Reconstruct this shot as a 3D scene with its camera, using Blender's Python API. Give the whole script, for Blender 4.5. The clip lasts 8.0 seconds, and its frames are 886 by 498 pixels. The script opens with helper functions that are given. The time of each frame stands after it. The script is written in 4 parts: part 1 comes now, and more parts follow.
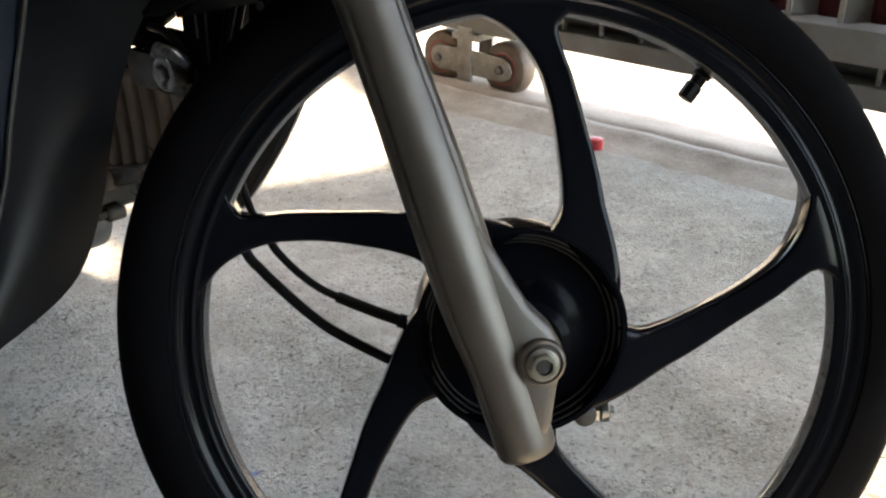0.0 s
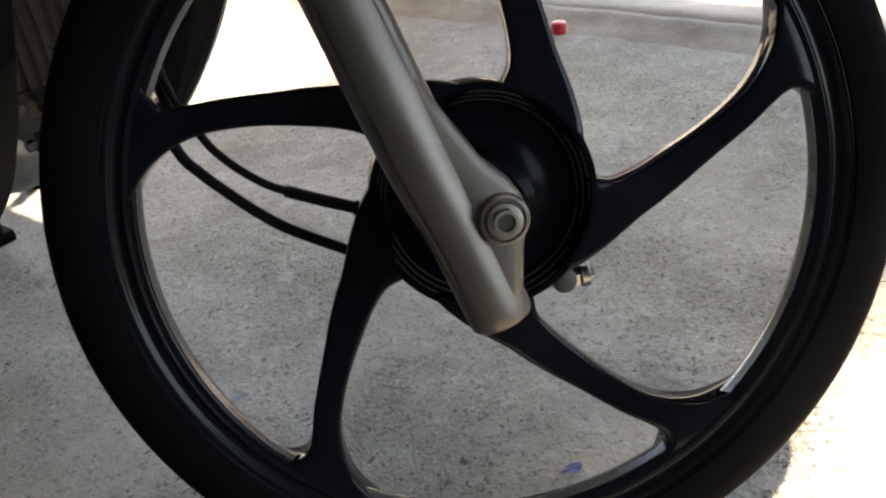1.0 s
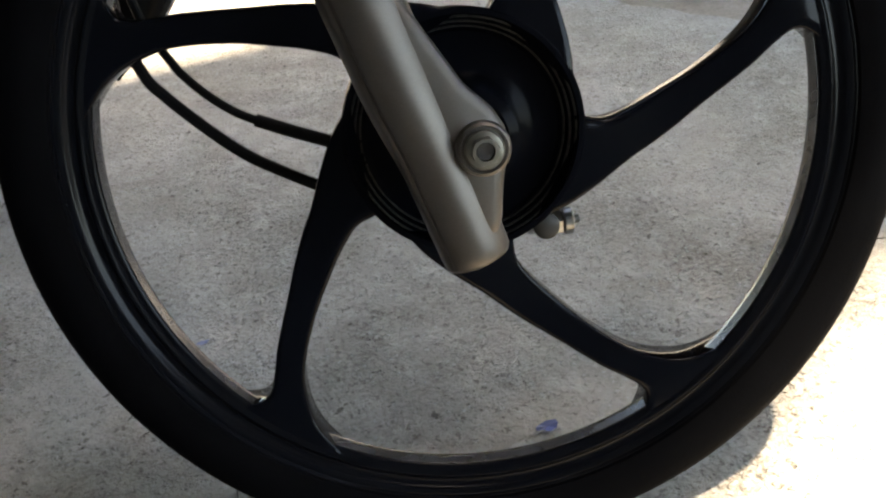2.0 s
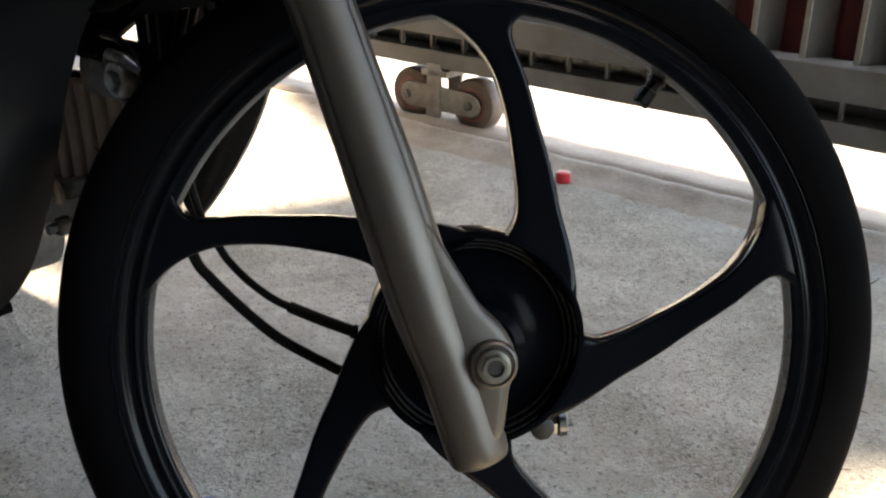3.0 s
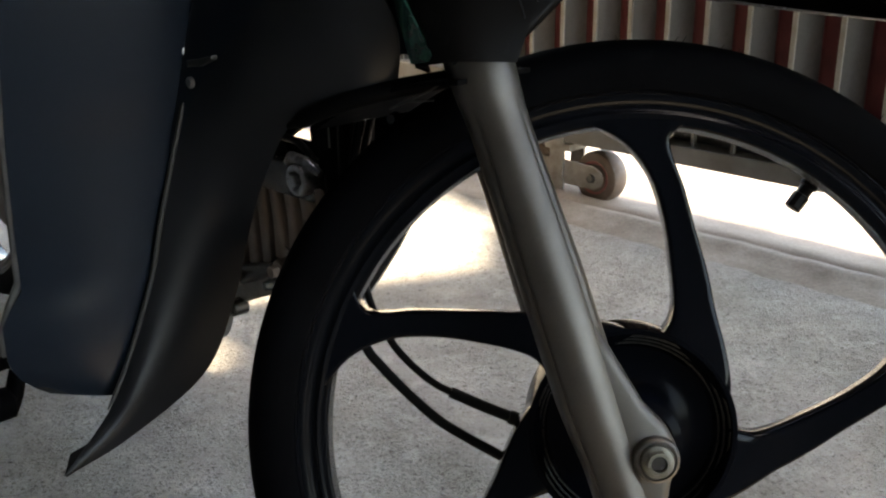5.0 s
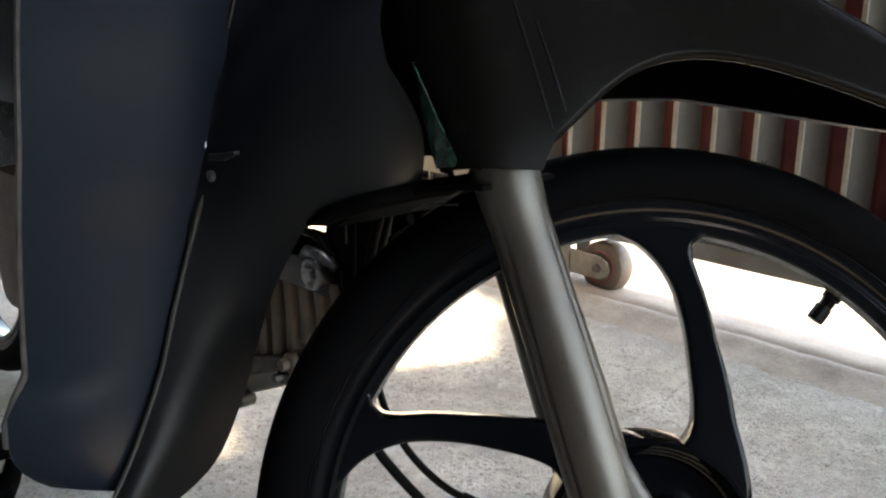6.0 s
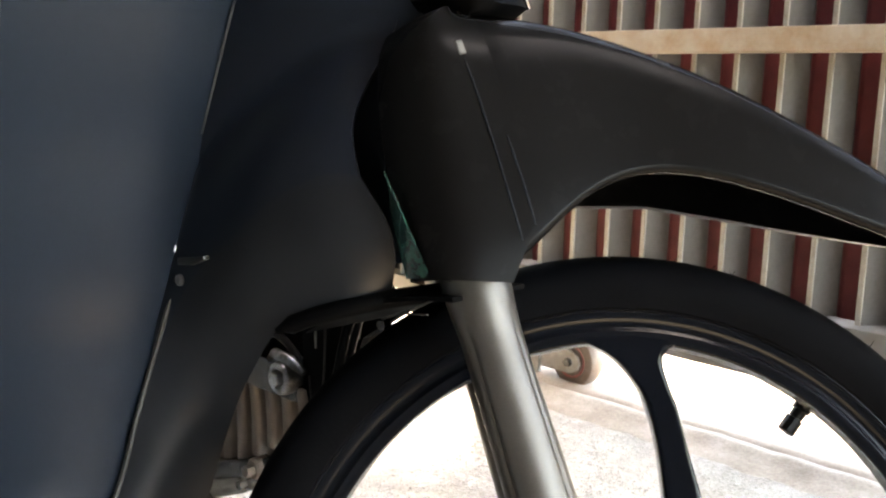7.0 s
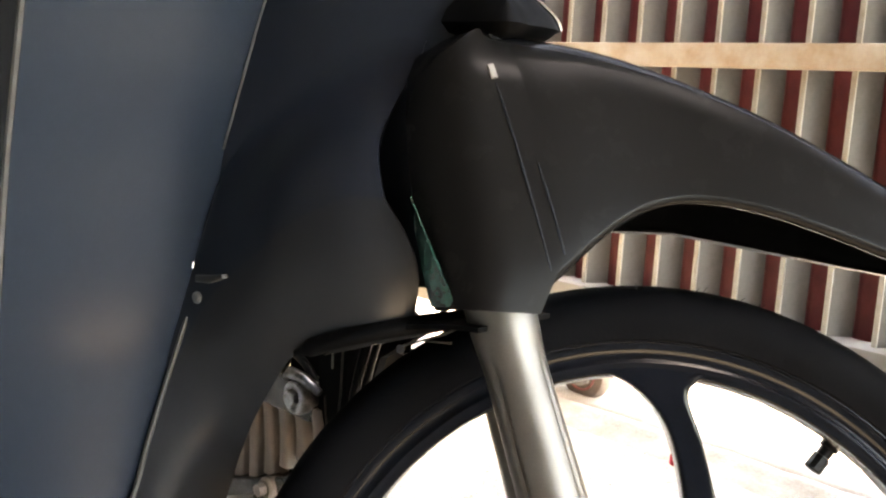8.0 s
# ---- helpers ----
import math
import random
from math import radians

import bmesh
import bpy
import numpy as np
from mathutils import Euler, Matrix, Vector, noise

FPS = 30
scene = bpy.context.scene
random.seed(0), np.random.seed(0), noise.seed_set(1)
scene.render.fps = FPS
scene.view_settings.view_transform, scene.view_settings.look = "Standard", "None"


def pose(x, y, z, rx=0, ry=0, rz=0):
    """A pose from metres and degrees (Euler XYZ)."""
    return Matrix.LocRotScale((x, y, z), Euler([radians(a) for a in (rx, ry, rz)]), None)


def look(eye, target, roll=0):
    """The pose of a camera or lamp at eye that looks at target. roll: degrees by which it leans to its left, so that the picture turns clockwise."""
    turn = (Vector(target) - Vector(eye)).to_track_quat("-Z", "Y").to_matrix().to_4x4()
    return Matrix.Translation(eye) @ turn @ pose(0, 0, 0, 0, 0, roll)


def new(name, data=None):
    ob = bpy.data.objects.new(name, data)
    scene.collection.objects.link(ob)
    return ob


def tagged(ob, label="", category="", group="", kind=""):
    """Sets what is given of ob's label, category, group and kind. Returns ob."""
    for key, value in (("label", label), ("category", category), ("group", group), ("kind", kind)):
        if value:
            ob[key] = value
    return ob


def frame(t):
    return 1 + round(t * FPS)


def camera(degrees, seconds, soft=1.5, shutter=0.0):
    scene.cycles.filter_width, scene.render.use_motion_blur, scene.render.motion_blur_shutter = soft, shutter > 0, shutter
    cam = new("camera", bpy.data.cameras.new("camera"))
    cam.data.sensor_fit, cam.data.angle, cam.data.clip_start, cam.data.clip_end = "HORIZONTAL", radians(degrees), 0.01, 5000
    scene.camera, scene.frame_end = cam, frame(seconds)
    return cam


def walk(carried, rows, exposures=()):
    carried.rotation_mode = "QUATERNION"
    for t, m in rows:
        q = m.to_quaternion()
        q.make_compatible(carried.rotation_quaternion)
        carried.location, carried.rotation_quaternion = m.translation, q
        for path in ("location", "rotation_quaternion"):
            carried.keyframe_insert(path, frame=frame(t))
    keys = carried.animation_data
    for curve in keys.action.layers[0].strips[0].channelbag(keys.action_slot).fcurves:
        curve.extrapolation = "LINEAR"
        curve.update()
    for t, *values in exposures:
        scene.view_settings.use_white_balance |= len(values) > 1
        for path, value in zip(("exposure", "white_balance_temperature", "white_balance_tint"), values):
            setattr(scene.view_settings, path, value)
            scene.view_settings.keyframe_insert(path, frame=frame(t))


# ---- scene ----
# ---------------------------------------------------------------- camera
cam = camera(50.14, 8.0, soft=2.2)
PATH = [
    (0, -0.0749, -0.5542, 0.5824, 64.18, -0.00, -2.43),
    (0.2, -0.0728, -0.5591, 0.5803, 63.91, 2.01, -3.00),
    (0.5, -0.0633, -0.5578, 0.5711, 63.23, 4.16, -4.07),
    (0.8, -0.0574, -0.5470, 0.5481, 61.59, 5.39, -6.39),
    (1, -0.0524, -0.5308, 0.5271, 59.65, 6.40, -6.37),
    (1.2, -0.0518, -0.5268, 0.5171, 58.56, 6.09, -6.35),
    (2.3, -0.0459, -0.5122, 0.4880, 58.19, 2.96, -5.17),
    (2.5, -0.0495, -0.5267, 0.5095, 61.37, 1.97, -4.43),
    (2.7, -0.0533, -0.5412, 0.5305, 64.73, 0.49, -4.02),
    (3, -0.0602, -0.5559, 0.5515, 67.15, -0.76, -3.71),
    (3.2, -0.0660, -0.5645, 0.5628, 68.06, -1.33, -3.69),
    (3.5, -0.0723, -0.5732, 0.5742, 69.29, -1.11, -2.42),
    (3.8, -0.0788, -0.5816, 0.5809, 70.00, -0.31, -0.93),
    (4, -0.0826, -0.5892, 0.5856, 69.75, 0.52, -0.20),
    (4.2, -0.0880, -0.5917, 0.5898, 69.34, 0.61, 0.00),
    (4.5, -0.0951, -0.5917, 0.5929, 69.98, 0.68, 1.16),
    (4.7, -0.0965, -0.5902, 0.5914, 70.17, 1.33, 2.05),
    (5.8, -0.1123, -0.5785, 0.6024, 73.96, -0.81, 3.04),
    (6, -0.1138, -0.5761, 0.6060, 75.25, -0.77, 2.85),
    (6.2, -0.1154, -0.5769, 0.6118, 76.14, -1.34, 2.76),
    (6.5, -0.1158, -0.5763, 0.6169, 77.82, -1.60, 2.15),
    (6.8, -0.1136, -0.5746, 0.6195, 79.81, -1.63, 1.25),
    (7, -0.1137, -0.5708, 0.6201, 80.45, -1.66, 1.27),
    (7.2, -0.1130, -0.5722, 0.6181, 80.85, -1.88, 1.26),
    (7.5, -0.1135, -0.5706, 0.6174, 81.34, -1.89, 1.35),
    (7.8, -0.1195, -0.5654, 0.6282, 81.40, -2.34, 0.97),
    (8, -0.1256, -0.5557, 0.6329, 80.47, -3.04, 1.94),
]
EXPOSURE = [(0.0, 4.2, 8700, 10), (1.0, 3.9, 8800, 10), (3.0, 3.8, 8700, 10), (4.5, 3.7, 8700, 10), (5.8, 4.1, 8800, 10), (6.5, 4.9, 9000, 11), (7.0, 5.45, 9300, 12), (7.5, 5.75, 9700, 13), (8.0, 6.05, 10200, 14)]
walk(cam, [(t, pose(x, y, z, a, b, c)) for t, x, y, z, a, b, c in PATH], EXPOSURE)

# ---------------------------------------------------------------- world, sun
SUN_EL, SUN_AZ = 76.0, -46.0          # height, and heading from +x towards +y of where the sun stands
world = bpy.data.worlds.new("sky")
scene.world = world
world.use_nodes = True
wn = world.node_tree
sky = wn.nodes.new("ShaderNodeTexSky")
sky.sky_type = "NISHITA"
sky.sun_disc = False
sky.sun_elevation = radians(SUN_EL)
sky.sun_rotation = radians(90 - SUN_AZ)
wn.links.new(sky.outputs[0], wn.nodes["Background"].inputs[0])
wn.nodes["Background"].inputs[1].default_value = 0.15
sun_data = bpy.data.lights.new("sun", "SUN")
sun_data.energy, sun_data.angle, sun_data.color = 2.2, radians(2.5), (1.0, 0.97, 0.92)
sun_ob = new("sun", sun_data)
sun_dir = Vector((math.cos(radians(SUN_EL)) * math.cos(radians(SUN_AZ)), math.cos(radians(SUN_EL)) * math.sin(radians(SUN_AZ)), math.sin(radians(SUN_EL))))
sun_ob.matrix_world = look(sun_dir * 20, (0, 0, 0))


# ---------------------------------------------------------------- materials
def material(name, base, rough=0.5, metal=0.0, vary=0.15, scale=8.0, grain=0.0, grain_scale=300.0, bump=0.0, bump_scale=120.0,
             rough_vary=0.1, coat=0.0, tint=None, dust=0.0, spec=0.5):
    """A surface with variation at two scales: broad stains of `tint`, fine grain, dust and relief."""
    m = bpy.data.materials.new(name)
    m.use_nodes = True
    nt = m.node_tree
    b = nt.nodes["Principled BSDF"]
    co = nt.nodes.new("ShaderNodeTexCoord")

    def noise_tex(s, detail=6.0, r=0.6):
        n = nt.nodes.new("ShaderNodeTexNoise")
        n.inputs["Scale"].default_value, n.inputs["Detail"].default_value, n.inputs["Roughness"].default_value = s, detail, r
        nt.links.new(co.outputs["Object"], n.inputs["Vector"])
        return n

    def ramp(src, lo, hi):
        r = nt.nodes.new("ShaderNodeMapRange")
        r.inputs[1].default_value, r.inputs[2].default_value = lo, hi
        nt.links.new(src, r.inputs[0])
        return r.outputs[0]

    def mix(fac, a, c):
        x = nt.nodes.new("ShaderNodeMix")
        x.data_type = "RGBA"
        for sock, v in ((x.inputs[0], fac), (x.inputs[6], a), (x.inputs[7], c)):
            if isinstance(v, (tuple, float, int)):
                sock.default_value = v if not isinstance(v, tuple) else (*v[:3], 1)
            else:
                nt.links.new(v, sock)
        return x.outputs[2]

    dark = tint or tuple(c * (1 - vary) for c in base)
    light = tuple(min(1, c * (1 + vary)) for c in base)
    col = mix(ramp(noise_tex(scale).outputs[0], 0.3, 0.7), dark, light)
    if grain:
        g = ramp(noise_tex(grain_scale, 3).outputs[0], 0.35, 0.65)
        col = mix(g, col, mix(grain, col, (0.0, 0.0, 0.0)))
    if dust:
        d = ramp(noise_tex(scale * 2.3, 8, 0.7).outputs[0], 0.45, 0.8)
        dm = nt.nodes.new("ShaderNodeMath")
        dm.operation = "MULTIPLY"
        dm.inputs[1].default_value = dust
        nt.links.new(d, dm.inputs[0])
        col = mix(dm.outputs[0], col, (0.35, 0.32, 0.28))
    nt.links.new(col, b.inputs["Base Color"])
    rr = nt.nodes.new("ShaderNodeMapRange")
    rr.inputs[3].default_value, rr.inputs[4].default_value = max(0.02, rough - rough_vary), min(1.0, rough + rough_vary)
    nt.links.new(noise_tex(scale * 4).outputs[0], rr.inputs[0])
    nt.links.new(rr.outputs[0], b.inputs["Roughness"])
    b.inputs["Metallic"].default_value = metal
    b.inputs["Coat Weight"].default_value = coat
    b.inputs["Specular IOR Level"].default_value = spec
    if bump:
        bp = nt.nodes.new("ShaderNodeBump")
        bp.inputs["Strength"].default_value, bp.inputs["Distance"].default_value = bump, 0.002
        nt.links.new(noise_tex(bump_scale, 5).outputs[0], bp.inputs["Height"])
        nt.links.new(bp.outputs[0], b.inputs["Normal"])
    return m


def concrete(name, base, warm):
    """Worn floor concrete: sandy grain, dark pits and chips, broad stains, a web of hairline cracks."""
    m = bpy.data.materials.new(name)
    m.use_nodes = True
    nt = m.node_tree
    b = nt.nodes["Principled BSDF"]
    co = nt.nodes.new("ShaderNodeTexCoord")

    def tex(kind, s, **kw):
        n = nt.nodes.new(kind)
        n.inputs["Scale"].default_value = s
        for k, v in kw.items():
            n.inputs[k].default_value = v
        nt.links.new(co.outputs["Object"], n.inputs["Vector"])
        return n

    def rng(src, a, c, d=0.0, e=1.0):
        r = nt.nodes.new("ShaderNodeMapRange")
        for i, v in enumerate((a, c, d, e)):
            r.inputs[i + 1].default_value = v
        nt.links.new(src, r.inputs[0])
        return r.outputs[0]

    def mix(fac, a, c, blend="MIX"):
        x = nt.nodes.new("ShaderNodeMix")
        x.data_type, x.blend_type = "RGBA", blend
        for sock, v in ((x.inputs[0], fac), (x.inputs[6], a), (x.inputs[7], c)):
            if isinstance(v, (tuple, float, int)):
                sock.default_value = v if not isinstance(v, tuple) else (*v[:3], 1)
            else:
                nt.links.new(v, sock)
        return x.outputs[2]

    big = rng(tex("ShaderNodeTexNoise", 3.2, Detail=8.0, Roughness=0.65).outputs[0], 0.3, 0.7)
    mid = rng(tex("ShaderNodeTexNoise", 17.0, Detail=8.0, Roughness=0.7).outputs[0], 0.32, 0.68)
    fine = rng(tex("ShaderNodeTexNoise", 240.0, Detail=5.0, Roughness=0.7).outputs[0], 0.33, 0.67)
    col = mix(big, tuple(c * 0.66 for c in base), tuple(c * 1.24 for c in base))
    col = mix(mid, mix(0.6, col, warm), col)
    rough_zone = rng(tex("ShaderNodeTexNoise", 8.0, Detail=5.0, Roughness=0.6).outputs[0], 0.42, 0.60)
    col = mix(fine, mix(mix(rough_zone, (0.12, 0.12, 0.12), (0.34, 0.34, 0.34)), col, (0.06, 0.055, 0.05)), mix(0.10, col, (0.85, 0.83, 0.78)))
    crumb = rng(tex("ShaderNodeTexNoise", 230.0, Detail=4.0, Roughness=0.6, Distortion=0.4).outputs[0], 0.47, 0.57)
    cz = nt.nodes.new("ShaderNodeMath")
    cz.operation = "MULTIPLY"
    nt.links.new(crumb, cz.inputs[0])
    nt.links.new(rng(rough_zone, 0, 1, 0.28, 0.85), cz.inputs[1])
    col = mix(cz.outputs[0], col, mix(0.62, col, (0.10, 0.078, 0.058)))
    clump = rng(tex("ShaderNodeTexNoise", 74.0, Detail=6.0, Roughness=0.72, Distortion=0.3).outputs[0], 0.47, 0.60)
    patchy = rng(tex("ShaderNodeTexNoise", 7.0, Detail=4.0, Roughness=0.6).outputs[0], 0.42, 0.62)
    cl = nt.nodes.new("ShaderNodeMath")
    cl.operation = "MULTIPLY"
    nt.links.new(clump, cl.inputs[0])
    nt.links.new(rng(patchy, 0, 1, 0.12, 1.0), cl.inputs[1])
    col = mix(cl.outputs[0], col, mix(0.62, col, (0.105, 0.094, 0.078)))
    col = mix(rng(tex("ShaderNodeTexNoise", 28.0, Detail=6.0, Roughness=0.7).outputs[0], 0.50, 0.64, 0.0, 0.6), col, (0.58, 0.545, 0.49))
    wide = rng(tex("ShaderNodeTexNoise", 1.5, Detail=5.0, Roughness=0.6, Distortion=0.4).outputs[0], 0.38, 0.60)
    col = mix(wide, mix(0.34, col, (0.17, 0.155, 0.135)), mix(0.22, col, (0.60, 0.575, 0.53)))
    cloud = rng(tex("ShaderNodeTexNoise", 5.5, Detail=9.0, Roughness=0.62, Distortion=0.5).outputs[0], 0.40, 0.63)
    col = mix(cloud, mix(0.22, col, (0.20, 0.175, 0.145)), mix(0.30, col, (0.58, 0.545, 0.49)))
    # dark chips and pale flecks: single cells of two cell patterns
    def flecks(scale, keep, size, warp):
        v = nt.nodes.new("ShaderNodeTexVoronoi")
        v.inputs["Scale"].default_value = scale
        w = tex("ShaderNodeTexNoise", scale * 1.7, Detail=3.0)
        a = nt.nodes.new("ShaderNodeVectorMath")
        a.operation = "MULTIPLY_ADD"
        a.inputs[1].default_value = (warp / scale,) * 3
        nt.links.new(w.outputs["Color"], a.inputs[0])
        nt.links.new(co.outputs["Object"], a.inputs[2])
        nt.links.new(a.outputs[0], v.inputs["Vector"])
        sep = nt.nodes.new("ShaderNodeSeparateColor")
        nt.links.new(v.outputs["Color"], sep.inputs[0])
        k = nt.nodes.new("ShaderNodeMath")
        k.operation = "MULTIPLY"
        nt.links.new(rng(sep.outputs[0], keep, keep + 0.03), k.inputs[0])
        nt.links.new(rng(v.outputs["Distance"], size * 0.6, size, 1.0, 0.0), k.inputs[1])
        return k.outputs[0]

    pits = flecks(190.0, 0.66, 0.52, 1.8)
    col = mix(mix(pits, (0, 0, 0), mix(patchy, (0.30, 0.30, 0.30), (0.75, 0.75, 0.75))), col, (0.10, 0.085, 0.068))
    col = mix(mix(flecks(95.0, 0.93, 0.34, 1.9), (0, 0, 0), (0.85, 0.85, 0.85)), col, (0.08, 0.07, 0.06))
    col = mix(mix(flecks(190.0, 0.80, 0.45, 1.5), (0, 0, 0), (0.35, 0.35, 0.35)), col, (0.66, 0.645, 0.61))
    # chalky smears
    sm = nt.nodes.new("ShaderNodeMath")
    sm.operation = "MULTIPLY"
    nt.links.new(rng(tex("ShaderNodeTexNoise", 14.0, Detail=9.0, Roughness=0.75, Distortion=0.6).outputs[0], 0.60, 0.68), sm.inputs[0])
    nt.links.new(rng(tex("ShaderNodeTexNoise", 2.2, Detail=2.0).outputs[0], 0.46, 0.60), sm.inputs[1])
    col = mix(mix(sm.outputs[0], (0, 0, 0), (0.55, 0.55, 0.55)), col, (0.62, 0.61, 0.585))
    # brown dirt along the gate's track, deepened to put shade into the colour
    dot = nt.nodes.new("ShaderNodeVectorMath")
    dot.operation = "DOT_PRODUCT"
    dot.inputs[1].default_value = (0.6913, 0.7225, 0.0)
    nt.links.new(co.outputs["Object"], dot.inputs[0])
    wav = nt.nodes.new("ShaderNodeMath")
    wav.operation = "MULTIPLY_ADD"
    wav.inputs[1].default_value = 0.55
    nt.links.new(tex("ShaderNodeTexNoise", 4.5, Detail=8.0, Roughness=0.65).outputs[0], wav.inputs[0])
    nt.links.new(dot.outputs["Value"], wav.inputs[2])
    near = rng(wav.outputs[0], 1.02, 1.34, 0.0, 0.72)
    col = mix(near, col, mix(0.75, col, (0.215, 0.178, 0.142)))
    # hairline cracks
    wob = tex("ShaderNodeTexNoise", 6.0, Detail=5.0)
    vm = nt.nodes.new("ShaderNodeVectorMath")
    vm.operation = "MULTIPLY_ADD"
    vm.inputs[1].default_value = (0.25, 0.25, 0.25)
    nt.links.new(wob.outputs["Color"], vm.inputs[0])
    nt.links.new(co.outputs["Object"], vm.inputs[2])
    ck = nt.nodes.new("ShaderNodeTexVoronoi")
    ck.feature = "DISTANCE_TO_EDGE"
    ck.inputs["Scale"].default_value = 2.1
    nt.links.new(vm.outputs[0], ck.inputs["Vector"])
    cm = nt.nodes.new("ShaderNodeMath")
    cm.operation = "MULTIPLY"
    nt.links.new(rng(ck.outputs["Distance"], 0.0, 0.007, 1.0, 0.0), cm.inputs[0])
    nt.links.new(rng(tex("ShaderNodeTexNoise", 2.5, Detail=2.0).outputs[0], 0.58, 0.68), cm.inputs[1])
    col = mix(cm.outputs[0], col, (0.1, 0.09, 0.08))
    nt.links.new(col, b.inputs["Base Color"])
    nt.links.new(rng(mid, 0, 1, 0.72, 0.95), b.inputs["Roughness"])
    bp = nt.nodes.new("ShaderNodeBump")
    bp.inputs["Strength"].default_value, bp.inputs["Distance"].default_value = 0.85, 0.004
    hm = nt.nodes.new("ShaderNodeMath")
    hm.operation = "SUBTRACT"
    nt.links.new(rng(cz.outputs[0], 0, 1, 0.6, 0.0), hm.inputs[0])
    nt.links.new(pits, hm.inputs[1])
    nt.links.new(hm.outputs[0], bp.inputs["Height"])
    nt.links.new(bp.outputs[0], b.inputs["Normal"])
    return m


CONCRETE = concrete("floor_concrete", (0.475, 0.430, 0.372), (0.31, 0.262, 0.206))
CONCRETE_RIDGE = material("ridge_mortar", (0.27, 0.215, 0.170), 0.9, vary=0.2, scale=7, tint=(0.19, 0.145, 0.11), grain=0.16, grain_scale=160, bump=0.4, bump_scale=90, spec=0.2)
RIDGE_PALE = material("pale_mortar", (0.345, 0.300, 0.250), 0.9, vary=0.22, scale=9, tint=(0.235, 0.195, 0.155), grain=0.2, grain_scale=180, bump=0.5, bump_scale=80, spec=0.2)
RUBBER = material("tyre_rubber", (0.0022, 0.0023, 0.0028), 0.65, vary=0.2, scale=30, bump=0.15, bump_scale=400, dust=0.0008, spec=0.015)
PAINT_BLACK = material("wheel_black_paint", (0.0020, 0.0026, 0.0042), 0.08, vary=0.1, scale=20, rough_vary=0.02, dust=0.0008, spec=0.09)
RIM_BLACK = material("rim_black_paint", (0.0024, 0.0029, 0.0042), 0.16, vary=0.1, scale=20, rough_vary=0.03, dust=0.002, spec=0.09)
# grey that puts the black ledge's reflected light into its colour
LEDGE_SHEEN = material("rim_ledge_sheen", (0.036, 0.037, 0.040), 0.24, vary=0.35, scale=45, tint=(0.016, 0.016, 0.018), rough_vary=0.06, spec=0.9)
FORK = material("fork_silver_paint", (0.095, 0.086, 0.077), 0.41, metal=0.75, vary=0.08, scale=30, grain=0.10, grain_scale=900, rough_vary=0.06)
ZINC = material("zinc_plate", (0.25, 0.24, 0.205), 0.36, metal=1.0, vary=0.12, scale=200, rough_vary=0.05, dust=0.05)
STEEL = material("bare_steel", (0.30, 0.295, 0.28), 0.32, metal=1.0, vary=0.2, scale=90)
PLASTIC = material("matte_black_plastic", (0.0125, 0.0126, 0.0136), 0.36, vary=0.12, scale=14, bump=0.06, bump_scale=900, dust=0.003, spec=0.26)
# near-black: deep shade behind the wing and engine is put into this colour
DEEP_BLACK = material("deep_black", (0.0018, 0.0018, 0.002), 0.6, vary=0.2, scale=20, spec=0.03)
PANEL_BLUE = material("blue_black_paint", (0.0068, 0.0108, 0.0168), 0.26, vary=0.10, scale=5, rough_vary=0.0, dust=0.0, spec=0.17)
COWL_BLACK = material("gloss_black_plastic", (0.0046, 0.0043, 0.0043), 0.27, vary=0.1, scale=12, rough_vary=0.02, dust=0.0, spec=0.04)
SHIELD = material("blue_black_shield", (0.0068, 0.0088, 0.0128), 0.30, vary=0.12, scale=9, rough_vary=0.02, dust=0.0006, spec=0.17)
WING_BLACK = material("matte_wing_plastic", (0.0074, 0.0082, 0.0098), 0.36, vary=0.12, scale=9, rough_vary=0.02, dust=0.002, spec=0.20)
GREEN_STRIP = material("dark_green_gloss", (0.007, 0.029, 0.022), 0.16, vary=0.7, scale=150, rough_vary=0.05)
GREY_TRIM = material("grey_worn_plastic", (0.022, 0.0215, 0.020), 0.45, vary=0.2, scale=60, dust=0.02, spec=0.3)
PALE_EDGE = material("pale_edge_paint", (0.052, 0.050, 0.048), 0.5, vary=0.3, scale=60, tint=(0.030, 0.029, 0.028), dust=0.03, spec=0.3)
CABLE = material("cable_sheath", (0.0034, 0.0035, 0.0042), 0.45, vary=0.2, scale=60, spec=0.12)
BOLT = material("worn_bolt_steel", (0.34, 0.34, 0.35), 0.34, metal=1.0, vary=0.3, scale=120, tint=(0.10, 0.095, 0.09), rough_vary=0.06)
ALLOY = material("cast_alloy", (0.20, 0.160, 0.138), 0.55, metal=0.0, vary=0.2, scale=40, bump=0.25, bump_scale=350, dust=0.08, spec=0.25)
ALLOY_PALE = material("pale_cast_alloy", (0.20, 0.185, 0.165), 0.4, metal=0.4, vary=0.25, scale=60, bump=0.25, bump_scale=350, dust=0.06)
HUB_BLACK = material("hub_black_paint", (0.0020, 0.0024, 0.0036), 0.15, vary=0.1, scale=20, rough_vary=0.03, dust=0.0005, spec=0.025)
RIDGE_GLINT = material("pale_ridge_glint", (0.028, 0.029, 0.027), 0.3, metal=0.6, vary=0.5, scale=60, spec=0.5)
ALLOY_DARK = material("dark_alloy", (0.030, 0.027, 0.025), 0.24, metal=0.0, vary=0.3, scale=40, bump=0.2, bump_scale=300, dust=0.012, spec=0.6)
CHROME = material("chrome", (0.72, 0.72, 0.72), 0.1, metal=1.0, vary=0.05, scale=30, rough_vary=0.05)
